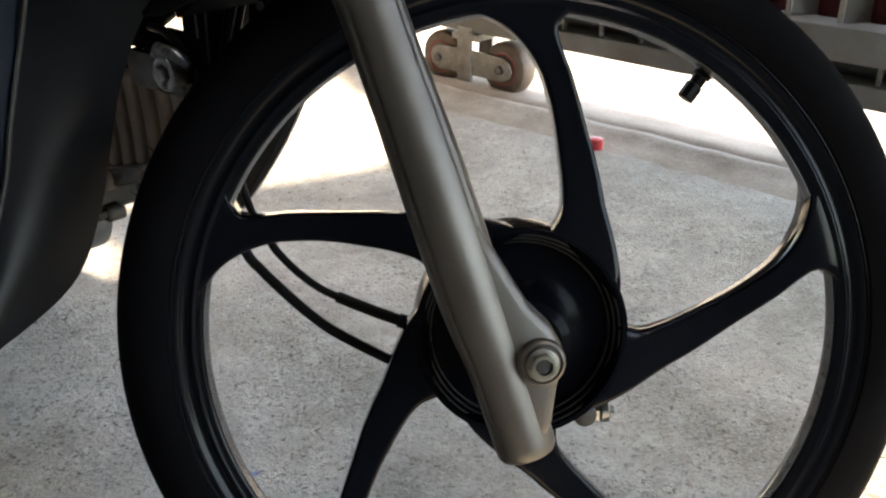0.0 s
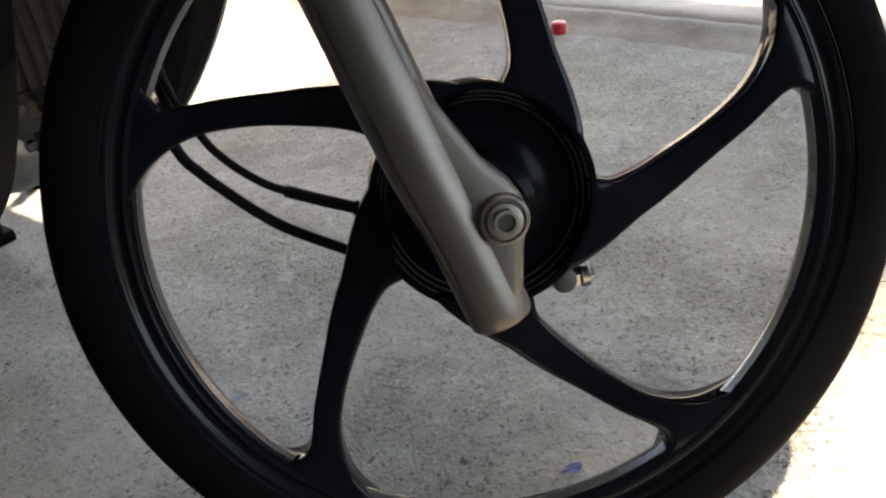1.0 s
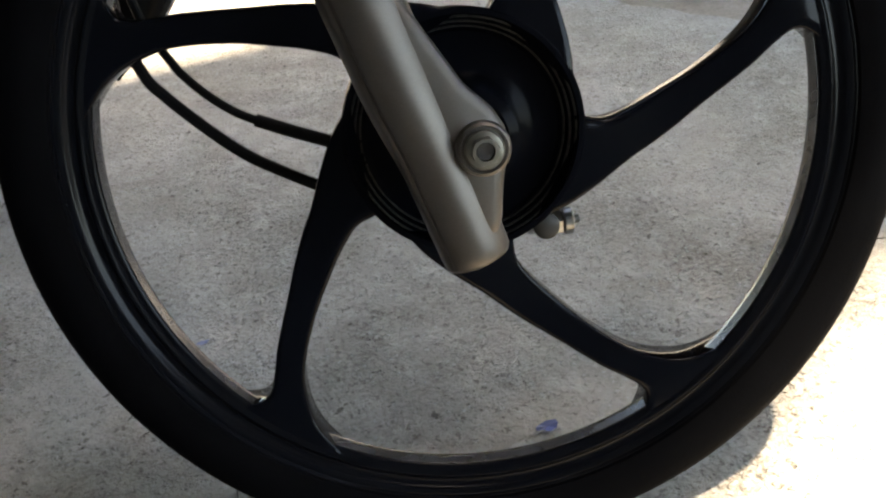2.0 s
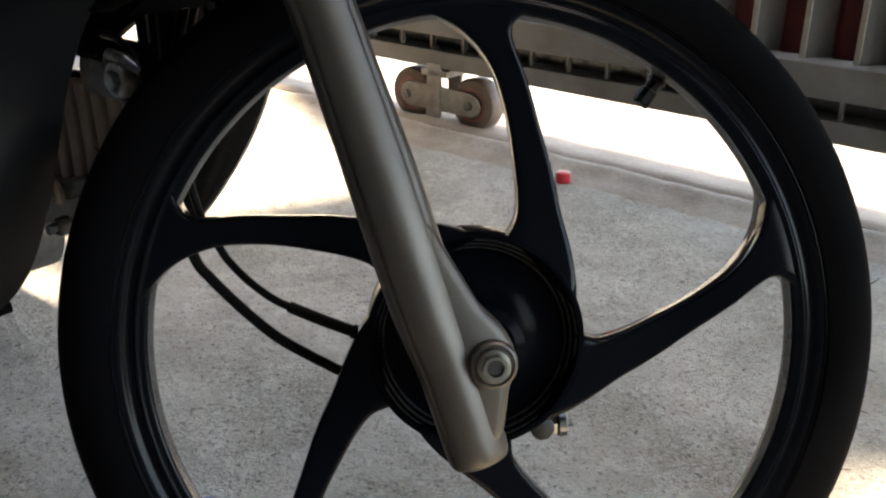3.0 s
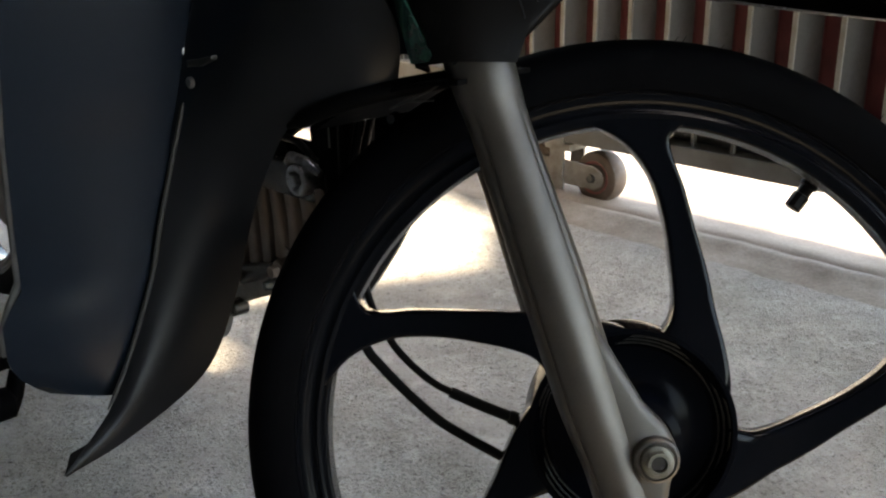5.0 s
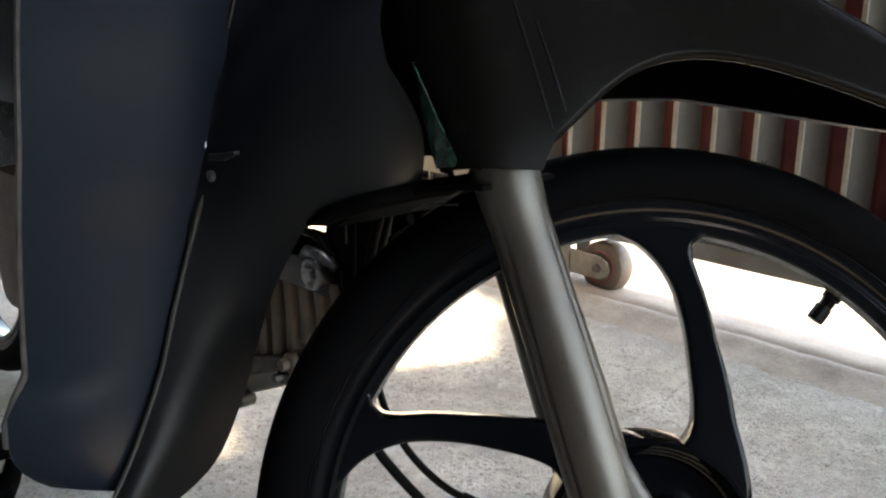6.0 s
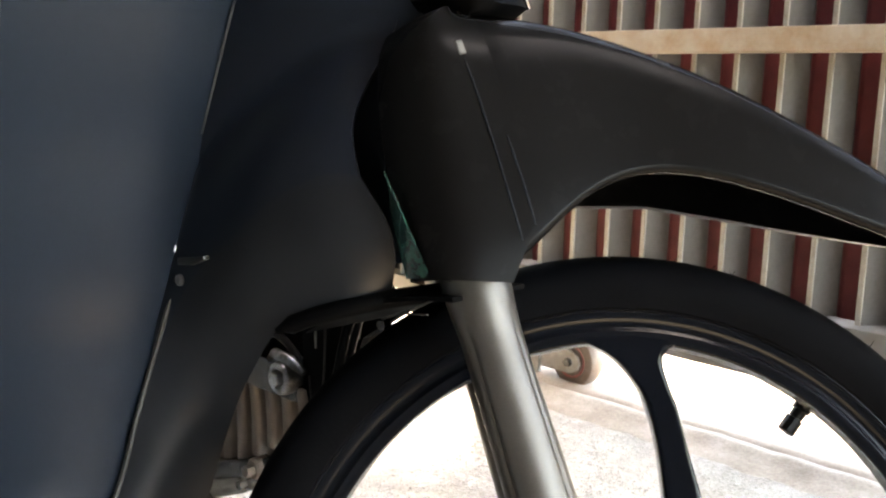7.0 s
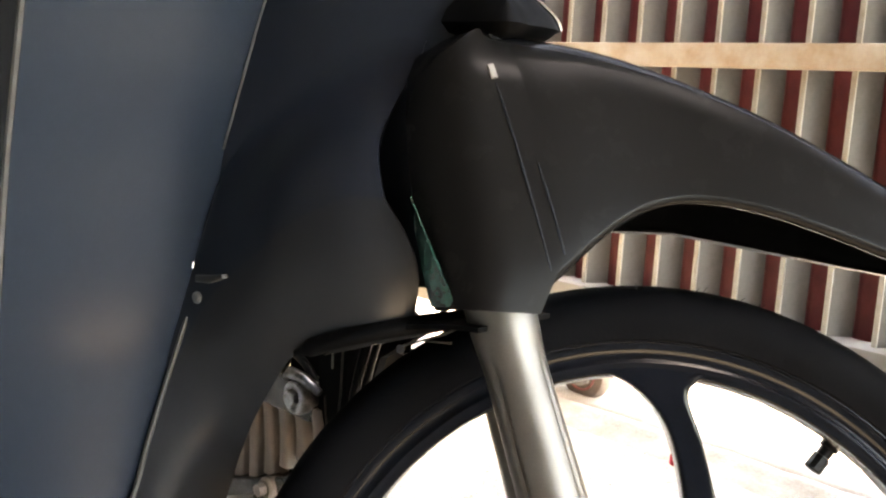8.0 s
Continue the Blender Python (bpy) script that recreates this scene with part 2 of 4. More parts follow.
GATE_GREY = material("grey_gate_paint", (0.078, 0.071, 0.062), 0.6, vary=0.16, scale=9, grain=0.12, grain_scale=160, dust=0.05, spec=0.3)
GATE_WHITE = material("cream_gate_paint", (0.25, 0.23, 0.195), 0.55, vary=0.16, scale=14, tint=(0.17, 0.125, 0.08), grain=0.1, grain_scale=200)
GATE_RED = material("oxide_red_paint", (0.062, 0.0095, 0.0098), 0.55, vary=0.3, scale=18, dust=0.004, spec=0.2)
RAIL_CREAM = material("cream_rail_paint", (0.30, 0.27, 0.22), 0.55, vary=0.22, scale=12, tint=(0.24, 0.145, 0.075), grain=0.08, grain_scale=120, dust=0.08)
BEAM_GREY = material("pale_beam_paint", (0.135, 0.13, 0.122), 0.6, vary=0.14, scale=10, tint=(0.10, 0.088, 0.072), dust=0.08, spec=0.3)
CASTER_TYRE = material("brown_caster_polyurethane", (0.105, 0.066, 0.046), 0.6, vary=0.25, scale=25, dust=0.15)
CASTER_RED = material("red_caster_core", (0.20, 0.045, 0.035), 0.55, vary=0.3, scale=40, dust=0.15)
CASTER_WHITE = material("white_caster_bracket", (0.21, 0.195, 0.17), 0.55, vary=0.2, scale=30, tint=(0.11, 0.08, 0.055), dust=0.15)
RED_PLASTIC = material("red_plastic", (0.45, 0.02, 0.03), 0.35, vary=0.1, scale=60)
BLUE_SCRAP = material("blue_plastic_scrap", (0.10, 0.12, 0.26), 0.5, vary=0.2, scale=90)
ROOF = material("roof_sheet", (0.10, 0.097, 0.095), 0.6, vary=0.15, scale=2)
WALL = material("unseen_wall", (0.045, 0.043, 0.041), 0.85, vary=0.12, scale=2.5, bump=0.2, bump_scale=60)


# ---------------------------------------------------------------- building helpers
def finish(bm, name, mat, parent=None, label="", smooth=True, sharp=35):
    bmesh.ops.remove_doubles(bm, verts=bm.verts, dist=1e-6)
    bmesh.ops.recalc_face_normals(bm, faces=bm.faces)
    me = bpy.data.meshes.new(name)
    if smooth:
        for f in bm.faces:
            f.smooth = True
        for e in bm.edges:
            if len(e.link_faces) == 2 and e.calc_face_angle(0) > radians(sharp):
                e.smooth = False
    bm.to_mesh(me)
    bm.free()
    me.materials.append(mat)
    ob = new(name, me)
    if parent is not None:
        ob.parent = parent
    if label:
        ob["label"] = label
    return ob


def part(name, bm, mat, parent, label="", smooth=True, sharp=35):
    return finish(bm, name, mat, parent, label, smooth, sharp)


def curve_through(pts, n):
    """n points along a smooth curve through pts (Catmull-Rom)."""
    pts = [Vector(p) for p in pts]
    ext = [2 * pts[0] - pts[1]] + pts + [2 * pts[-1] - pts[-2]]
    out = []
    for i in range(n):
        s = i / (n - 1) * (len(pts) - 1)
        k = min(int(s), len(pts) - 2)
        t = s - k
        a, b, c, d = ext[k:k + 4]
        out.append(0.5 * (2 * b + (c - a) * t + (2 * a - 5 * b + 4 * c - d) * t * t + (3 * b - a - 3 * c + d) * t ** 3))
    return out


def grid(rows, closed=False):
    """A bmesh skin over rows of points."""
    bm = bmesh.new()
    vs = [[bm.verts.new(p) for p in r] for r in rows]
    for i in range(len(vs) - 1):
        m = len(vs[i])
        for j in range(m if closed else m - 1):
            q = (vs[i][j], vs[i][(j + 1) % m], vs[i + 1][(j + 1) % m], vs[i + 1][j])
            try:
                bm.faces.new(q)
            except ValueError:
                pass
    return bm, vs


def shell(rows, thick):
    """A skin over rows with real thickness, closed round its edges."""
    bm, vs = grid(rows)
    bmesh.ops.recalc_face_normals(bm, faces=bm.faces)
    bm.normal_update()
    n, m = len(rows), len(rows[0])
    back = [[bm.verts.new(Vector(rows[i][j]) - vs[i][j].normal * thick) for j in range(m)] for i in range(n)]
    for i in range(n - 1):
        for j in range(m - 1):
            bm.faces.new((back[i][j], back[i + 1][j], back[i + 1][j + 1], back[i][j + 1]))
    ring = [(i, 0) for i in range(n)] + [(n - 1, j) for j in range(1, m)] + [(i, m - 1) for i in range(n - 2, -1, -1)] + [(0, j) for j in range(m - 2, 0, -1)]
    for (a, b), (c, d) in zip(ring, ring[1:] + ring[:1]):
        bm.faces.new((vs[a][b], vs[c][d], back[c][d], back[a][b]))
    return bm


def tube(pts, radius, sides=12, caps=True):
    """A tube along pts; radius is a number or one per point."""
    pts = [Vector(p) for p in pts]
    rad = radius if isinstance(radius, (list, tuple)) else [radius] * len(pts)
    rows, up = [], None
    for i, p in enumerate(pts):
        d = (pts[min(i + 1, len(pts) - 1)] - pts[max(i - 1, 0)]).normalized()
        if up is None:
            up = d.orthogonal().normalized()
        up = (up - d * up.dot(d)).normalized()
        side = d.cross(up)
        rows.append([p + (up * math.cos(a) + side * math.sin(a)) * rad[i] for a in (2 * math.pi * k / sides for k in range(sides))])
    bm, vs = grid(rows, closed=True)
    if caps:
        bm.faces.new(vs[0][::-1])
        bm.faces.new(vs[-1])
    return bm


def lathe(profile, sides=96, axis="Y", centre=(0, 0, 0), loop=False):
    """Turns a profile of (radius, along) about an axis through centre."""
    rows = []
    for r, h in profile + (profile[:1] if loop else []):
        row = []
        for k in range(sides):
            a = 2 * math.pi * k / sides
            c, s = r * math.cos(a), r * math.sin(a)
            v = {"Y": (c, h, s), "Z": (c, s, h), "X": (h, c, s)}[axis]
            row.append(Vector(centre) + Vector(v))
        rows.append(row)
    bm, vs = grid(rows, closed=True)
    if not loop:
        for r, v in ((profile[0], vs[0]), (profile[-1], vs[-1])):
            if r[0] > 1e-5:
                bm.faces.new(v)
    return bm


def box(lo, hi, bevel=0.0, turn=None):
    """A bevelled block between two corners, turned by a matrix if given."""
    bm = bmesh.new()
    bmesh.ops.create_cube(bm, size=1)
    for v in bm.verts:
        v.co = Vector([lo[i] + (v.co[i] + 0.5) * (hi[i] - lo[i]) for i in range(3)])
    if bevel:
        bmesh.ops.bevel(bm, geom=list(bm.edges), offset=bevel, segments=2, affect="EDGES", profile=0.7)
    if turn is not None:
        bm.transform(turn)
    return bm


def plate(outline, y0, y1, bevel=0.002):
    """A plate with an outline in (x, z), from y0 to y1, its edges rounded."""
    bm = bmesh.new()
    f = bm.faces.new([bm.verts.new((x, y0, z)) for x, z in outline])
    r = bmesh.ops.extrude_face_region(bm, geom=[f])
    for v in r["geom"]:
        if isinstance(v, bmesh.types.BMVert):
            v.co.y = y1
    bmesh.ops.recalc_face_normals(bm, faces=bm.faces)
    if bevel:
        es = [e for e in bm.edges if abs(e.verts[0].co.y - e.verts[1].co.y) < 1e-6]
        bmesh.ops.bevel(bm, geom=es, offset=bevel, segments=3, affect="EDGES", profile=0.5)
    return bm


def merge(*bms):
    out = bmesh.new()
    for b in bms:
        me = bpy.data.meshes.new("tmp")
        b.to_mesh(me)
        b.free()
        out.from_mesh(me)
        bpy.data.meshes.remove(me)
    return out


def holder(name, matrix, label, category, group="", kind=""):
    ob = new(name)
    ob.empty_display_size = 0.05
    ob.matrix_world = matrix
    return tagged(ob, label, category, group, kind)


# ---------------------------------------------------------------- ground, roof, walls
GATE_U = Vector((0.7225, -0.6913, 0))      # along the gate
GATE_V = Vector((0.6913, 0.7225, 0))       # through the gate, to the outside
GATE_M = Matrix(((0.7225, 0.6913, 0, 0.3751), (-0.6913, 0.7225, 0, 1.1844), (0, 0, 1, 0), (0, 0, 0, 1)))   # x along, y out, z up

bm = bmesh.new()
bmesh.ops.create_grid(bm, x_segments=2, y_segments=2, size=60)
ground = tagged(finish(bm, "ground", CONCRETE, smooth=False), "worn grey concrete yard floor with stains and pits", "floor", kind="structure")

# unseen roof with one missing sheet, placed to shape shade and sun patches
ROOF_H = 2.2
drift = ROOF_H / math.tan(radians(SUN_EL))
shift = Vector((math.cos(radians(SUN_AZ)), math.sin(radians(SUN_AZ)), 0)) * drift


def roof_piece(u0, u1, v0, v1):
    """Roof sheet that shades the ground between u0..u1 along and v0..v1 across the gate."""
    s_u, s_v = shift.dot(GATE_U), shift.dot(GATE_V)
    return box((u0 + s_u, v0 + s_v, ROOF_H), (u1 + s_u, v1 + s_v, ROOF_H + 0.05))


GATE_BASE = Matrix(((0.7225, 0.6913, 0, 0), (-0.6913, 0.7225, 0, 0), (0, 0, 1, 0), (0, 0, 0, 1)))
V_EDGE = 1.15
V_BACK = -1.9
# slanted outline over the gate, made up so its shadow edges the sunlit floor
shade_outline = [(0.155, 0.125), (-0.98, 0.125), (-0.86, 0.43), (-0.765, 0.64), (-0.84, 0.715), (-0.925, 0.84), (-1.14, 0.907), (-1.34, 1.0), (-1.65, 1.12), (-1.65, V_EDGE), (0.155, V_EDGE)]
outline_bm = bmesh.new()
low = [outline_bm.verts.new((u + shift.dot(GATE_U), v + shift.dot(GATE_V), ROOF_H)) for u, v in shade_outline]
top = [outline_bm.verts.new((u + shift.dot(GATE_U), v + shift.dot(GATE_V), ROOF_H + 0.05)) for u, v in shade_outline]
outline_bm.faces.new(low[::-1])
outline_bm.faces.new(top)
for k in range(len(shade_outline)):
    outline_bm.faces.new((low[k], low[(k + 1) % len(shade_outline)], top[(k + 1) % len(shade_outline)], top[k]))
bm = merge(outline_bm, roof_piece(-0.757, 0.155, V_BACK, 0.125), roof_piece(0.155, 0.55, V_BACK, -0.40), roof_piece(0.155, 0.55, 0.42, V_EDGE), roof_piece(0.155, 0.172, -0.40, 0.42),
           roof_piece(0.55, 4.3, V_BACK, V_EDGE), roof_piece(-2.0, -1.25, 0.045, 0.5), roof_piece(-2.0, -0.757, V_BACK, 0.045), roof_piece(-7.0, -2.0, V_BACK, V_EDGE))
bm.transform(GATE_BASE)
roof = tagged(finish(bm, "shade_roof", ROOF, smooth=False), "unseen sheet roof with one open bay, shaped to cast the shade", "roof", kind="structure")
# unseen dark walls, added to hold back light from the rear and left
bm = box((-7.0, -1.9, 0.0), (4.7, -1.75, 2.25))
bm.transform(GATE_BASE)
tagged(finish(bm, "wall_back", WALL, smooth=False), "unseen dark rear wall added to hold back light", "wall", kind="structure")
bm = box((-4.15, -1.75, 0.0), (-4.0, 0.75, 2.17))
bm.transform(GATE_BASE)
tagged(finish(bm, "wall_end", WALL, smooth=False), "unseen dark end wall added to hold back light", "wall", kind="structure")
# unseen low wall; its height sets how much sky the panels reflect
bm = box((8.2, -4.0, 0.0), (8.35, 5.0, 1.05))
bm.transform(GATE_BASE)
tagged(finish(bm, "wall_side", WALL, smooth=False), "unseen low wall added to limit the sky from the side", "wall", kind="structure")


# ---------------------------------------------------------------- motorcycle: steered front end
RAKE, STEER = 26.0, 43.0
LEAN = 16.34                              # the turned wheel leans with the raked steering head
AXLE = 0.265
bike = holder("motorcycle", Matrix.Identity(4), "black underbone motorcycle parked with its front wheel turned", "motorcycle")
FRONT = Matrix.Translation((0, 0, 0.2541)) @ pose(0, 0, 0, -LEAN, 0, 0)        # axle-centred frame of the turned wheel
BODY = pose(0, 0, 0, 0, 0, -STEER)                                            # x forward, y to the bike's left, z up


def front_part(name, bm, mat, parent=None, label="", sharp=35, smooth=True):
    bm.transform(FRONT @ Matrix.Translation((0, 0, -AXLE)))
    return part(name, bm, mat, parent or bike, label, smooth, sharp)


def body_part(name, bm, mat, parent=None, label="", sharp=35, smooth=True):
    bm.transform(BODY)
    return part(name, bm, mat, parent or bike, label, smooth, sharp)


C = (0, 0, AXLE)
# rim with stepped side faces
half = [(0.2262, -0.0200), (0.2312, -0.0245), (0.2316, -0.0265), (0.2305, -0.0278), (0.2285, -0.0278), (0.2275, -0.0262), (0.2232, -0.0260), (0.2225, -0.0252),
        (0.2212, -0.0243), (0.2196, -0.0237), (0.2178, -0.0237), (0.2164, -0.0243), (0.2153, -0.0252), (0.2146, -0.0253), (0.2136, -0.0246), (0.2104, -0.0240), (0.2084, -0.0237), (0.2076, -0.0228), (0.2066, -0.0170), (0.2060, -0.0145), (0.2062, -0.0130)]
rim_profile = half + [(0.2078, -0.0105), (0.2102, -0.0065), (0.2165, 0.0030), (0.2225, 0.0130), (0.2252, 0.020), (0.2285, 0.0278), (0.2305, 0.0278), (0.2316, 0.0265), (0.2312, 0.0245), (0.2275, 0.0200)]
wheel = front_part("front_wheel", lathe(rim_profile, 192, centre=C, loop=True), RIM_BLACK, label="glossy black five-spoke cast front wheel", sharp=50)
front_part("rim_ledge", lathe([(0.2073, -0.0225), (0.2062, -0.0170), (0.2056, -0.0143), (0.2062, -0.0126), (0.2080, -0.0128), (0.2080, -0.0225)], 192, centre=C, loop=True), LEDGE_SHEEN, wheel, "grey inner ledge of the rim, its sheen put into the colour", sharp=50)
tyre_half = [(0.2270, -0.0235), (0.2300, -0.0300), (0.2380, -0.0325), (0.2470, -0.0330), (0.2545, -0.0305), (0.2600, -0.0258), (0.2640, -0.0180), (0.2660, -0.0080)]
front_part("tyre", lathe(tyre_half + [(r, -y) for r, y in tyre_half[::-1]], 160, centre=C, loop=True), RUBBER, wheel, "narrow black road tyre with moulding whiskers")

# spokes: two edges given as angle over radius
A_R = [0.055, 0.0700, 0.0760, 0.0880, 0.0960, 0.1020, 0.1100, 0.1165, 0.1255, 0.1330, 0.1410, 0.1480, 0.1560, 0.1650, 0.1720, 0.1810, 0.1890, 0.1960, 0.2030, 0.2075, 0.2125]
A_A = [-62.0, -54.0, -40.0, -25.0, -18.0, -14.0, -11.0, -7.8, -4.7, -1.8, 0.5, 2.4, 4.1, 6.1, 7.2, 9.4, 10.6, 11.8, 11.6, 10.4, 8.0]
B_R = [0.055, 0.0712, 0.0775, 0.0820, 0.0906, 0.1183, 0.1512, 0.1729, 0.1880, 0.2000, 0.2070, 0.2110]
B_A = [2.0, 2.0, -0.6, -1.2, 0.4, 5.9, 10.9, 14.3, 17.8, 21.5, 24.6, 28.5]
radii = [0.0672 + (0.2122 - 0.0672) * i / 64 for i in range(65)]


def smooth_edge(X, Y):
    """The edge's angle at each radius, with the corners of the polyline rounded off."""
    y = np.array([np.interp(r, X, Y) for r in radii])
    for _ in range(8):
        y[1:-1] = 0.25 * y[:-2] + 0.5 * y[1:-1] + 0.25 * y[2:]
    return y


EDGE_A, EDGE_B = smooth_edge(A_R, A_A), smooth_edge(B_R, B_A)


def spoke(k):
    rows = []
    for r, ea, eb in zip(radii, EDGE_A, EDGE_B):
        a, b = radians(ea + 72 * k), radians(eb + 72 * k)
        th = 0.0110 + 0.0075 * (max(0.0, 0.211 - r) / 0.144) ** 1.3
        k_ = min(1.0, max(0.0, (r - 0.105) / 0.103))
        tf = th + (0.0242 - th) * k_ * k_ * (3 - 2 * k_)      # the face swells out to meet the rim
        tb = 0.004 * (max(0.0, 0.150 - r) / 0.080) ** 2         # the back is cored out, so the bar is shallow
        w = r * (b - a)
        e = min(0.0022, w * 0.2) / r
        ring = []
        inner = [a + e + (b - a - 2 * e) * q / 8 for q in range(1, 8)]
        front = [(a, -tf + 0.0022), (a + e * 0.3, -tf + 0.0006), (a + e, -tf)] + [(q, -tf) for q in inner] + [(b - e, -tf), (b - e * 0.3, -tf + 0.0006), (b, -tf + 0.0022)]
        back = [(b, tb - 0.002), (b - e, tb)] + [(q, tb) for q in inner[::-1]] + [(a + e, tb), (a, tb - 0.002)]
        for ang, y in front + back:
            ring.append((r * math.cos(ang), y, AXLE + r * math.sin(ang)))
        rows.append(ring)
    bm, vs = grid(rows, closed=True)
    bm.faces.new(vs[0])
    bm.faces.new(vs[-1])
    return bm


for k in range(5):
    front_part("spoke", spoke(k), PAINT_BLACK, wheel, sharp=60)

hub_profile = [(0.0, -0.046), (0.020, -0.046), (0.022, -0.048), (0.028, -0.046), (0.031, -0.026), (0.034, -0.0050), (0.040, -0.0030), (0.0530, -0.0025), (0.0570, -0.0040), (0.0590, -0.0068),
               (0.0602, -0.0070), (0.0610, -0.0082), (0.0618, -0.0112), (0.0630, -0.0114), (0.0638, -0.0124), (0.0646, -0.0152), (0.0658, -0.0154), (0.0666, -0.0162), (0.0672, -0.0186), (0.0700, -0.0186), (0.0708, -0.0180), (0.0712, -0.0165),
               (0.0712, 0.030), (0.066, 0.036), (0.060, 0.040), (0.0, 0.044)]
front_part("hub", lathe(hub_profile, 96, centre=C), HUB_BLACK, wheel, "black hub, dished and ribbed inside", sharp=28)

# pale rings paint the glints that run along the hub's inner ridges
for r_, y_ in ((0.0602, -0.0072), (0.0630, -0.0116), (0.0658, -0.0156)):
    front_part("hub_ridge", lathe([(r_ + 0.0006 * math.cos(q), y_ - 0.0004 + 0.0006 * math.sin(q)) for q in (math.pi * k / 4 for k in range(8))], 96, centre=C, loop=True), RIDGE_GLINT, wheel, "thin ridge inside the hub, its glint put into the colour")

# valve with its cap, set along a radius
def on_wheel(r, deg, y=0.0):
    return Vector((r * math.cos(radians(deg)), y, AXLE + r * math.sin(radians(deg))))


VA = 54.2
stem = front_part("valve_stem", tube([on_wheel(0.2110, VA), on_wheel(0.2050, VA), on_wheel(0.2045, VA), on_wheel(0.197, VA)], [0.0064, 0.0064, 0.0050, 0.0047], 14), CABLE, wheel)
front_part("valve_cap", tube([on_wheel(0.1985, VA), on_wheel(0.1980, VA), on_wheel(0.1880, VA), on_wheel(0.1870, VA)], [0.0050, 0.0060, 0.0060, 0.0050], 10), CABLE, stem, sharp=20)

# moulding whiskers along the tyre's shoulders
rnd = random.Random(4)
bms = []
for i in range(80):
    a = rnd.uniform(0, 360)
    y = rnd.choice((-1, 1)) * rnd.uniform(0.010, 0.024)
    r0 = 0.2662 - 0.0052 * (abs(y) / 0.024) ** 2
    p = on_wheel(r0 - 0.001, a, y)
    q = on_wheel(r0 + rnd.uniform(0.002, 0.0055), a + rnd.uniform(-1, 1), y * 1.15)
    bms.append(tube([p, q], [0.0004, 0.0002], 4))
ob = front_part("whiskers", merge(*bms), RUBBER, wheel)
ob["kind"] = "stuff"

# fork legs
F0, F1 = Vector((-0.0060, -0.079, 0.205)), Vector((-0.1010, -0.079, 0.505))


def fork_axis(t):
    return F0 + (F1 - F0) * t


def fork_leg(side):
    # rear and front half widths: a slimmer foot, a straight middle, a waist and a flared top
    ts = [0.0, 0.004, 0.012, 0.03, 0.12, 0.18, 0.21, 0.25, 0.29, 0.33, 0.45, 0.57, 0.68, 0.78, 0.85, 0.89, 0.92, 0.945, 0.97, 1.0, 1.06]
    rear = [0.0105, 0.0138, 0.0152, 0.0156, 0.0158, 0.0160, 0.0167, 0.0182, 0.0194, 0.0202, 0.0206, 0.0206, 0.0205, 0.0206, 0.0207, 0.0210, 0.0218, 0.0226, 0.0232, 0.0234, 0.0234]
    fore = [0.0165, 0.0196, 0.0210, 0.0214, 0.0215, 0.0215, 0.0214, 0.0213, 0.0212, 0.0211, 0.0210, 0.0207, 0.0192, 0.0176, 0.0168, 0.0166, 0.0170, 0.0176, 0.0182, 0.0184, 0.0184]
    d = (F1 - F0).normalized()
    across, out = Vector((d.z, 0, -d.x)), Vector((0, -1, 0))
    rows = []
    for t, r_rear, r_fore in zip(ts, rear, fore):
        c, row = fork_axis(t), []
        for k in range(96):
            a = 2 * math.pi * k / 96
            # shallow parting grooves run down both quarters of the casting
            g = 1.0
            if 0.02 < t < 0.9:
                g -= 0.08 * math.exp(-((a - 2.40) / 0.085) ** 2) + (0.055 * math.exp(-((a - 0.68) / 0.085) ** 2) if t > 0.4 else 0)
            r = r_rear + (r_fore - r_rear) * (1 + math.cos(a)) / 2
            p = c + (across * math.cos(a) + out * math.sin(a)) * r * g
            row.append(Vector((p.x, p.y * side, p.z)))
        rows.append(row)
    bm, vs = grid(rows, closed=True)
    bm.faces.new(vs[0])
    bm.faces.new(vs[-1])
    return bm


leg = front_part("fork_leg", fork_leg(1), FORK, label="silver painted lower fork leg", sharp=40)
far = fork_leg(-1)
for v in far.verts:
    v.co.x -= 0.0035
far_leg = front_part("fork_leg", far, FORK, label="silver painted lower fork leg", sharp=40)
# axle lug: a web that runs from the tube into the boss
web = [(-0.046, 0.345), (-0.034, 0.349), (-0.020, 0.326), (-0.004, 0.300), (0.009, 0.287), (0.0145, 0.277), (0.0152, 0.264), (0.0118, 0.250), (0.0095, 0.230), (0.004, 0.216), (-0.012, 0.222), (-0.022, 0.260)]
front_part("axle_lug", plate(web, -0.094, -0.066, 0.006), FORK, leg, sharp=60)
front_part("axle_boss", lathe([(0.0, -0.0985), (0.0115, -0.0985), (0.0118, -0.0995), (0.0122, -0.0995), (0.0135, -0.0985), (0.0142, -0.0960), (0.0145, -0.090), (0.0145, -0.060), (0.0, -0.060)], 40, centre=(0.002, 0, 0.268)), FORK, leg)
front_part("spacer", lathe([(0.0, -0.062), (0.013, -0.062), (0.013, -0.045), (0.0, -0.045)], 32, centre=(0.002, 0, 0.268)), STEEL, leg)


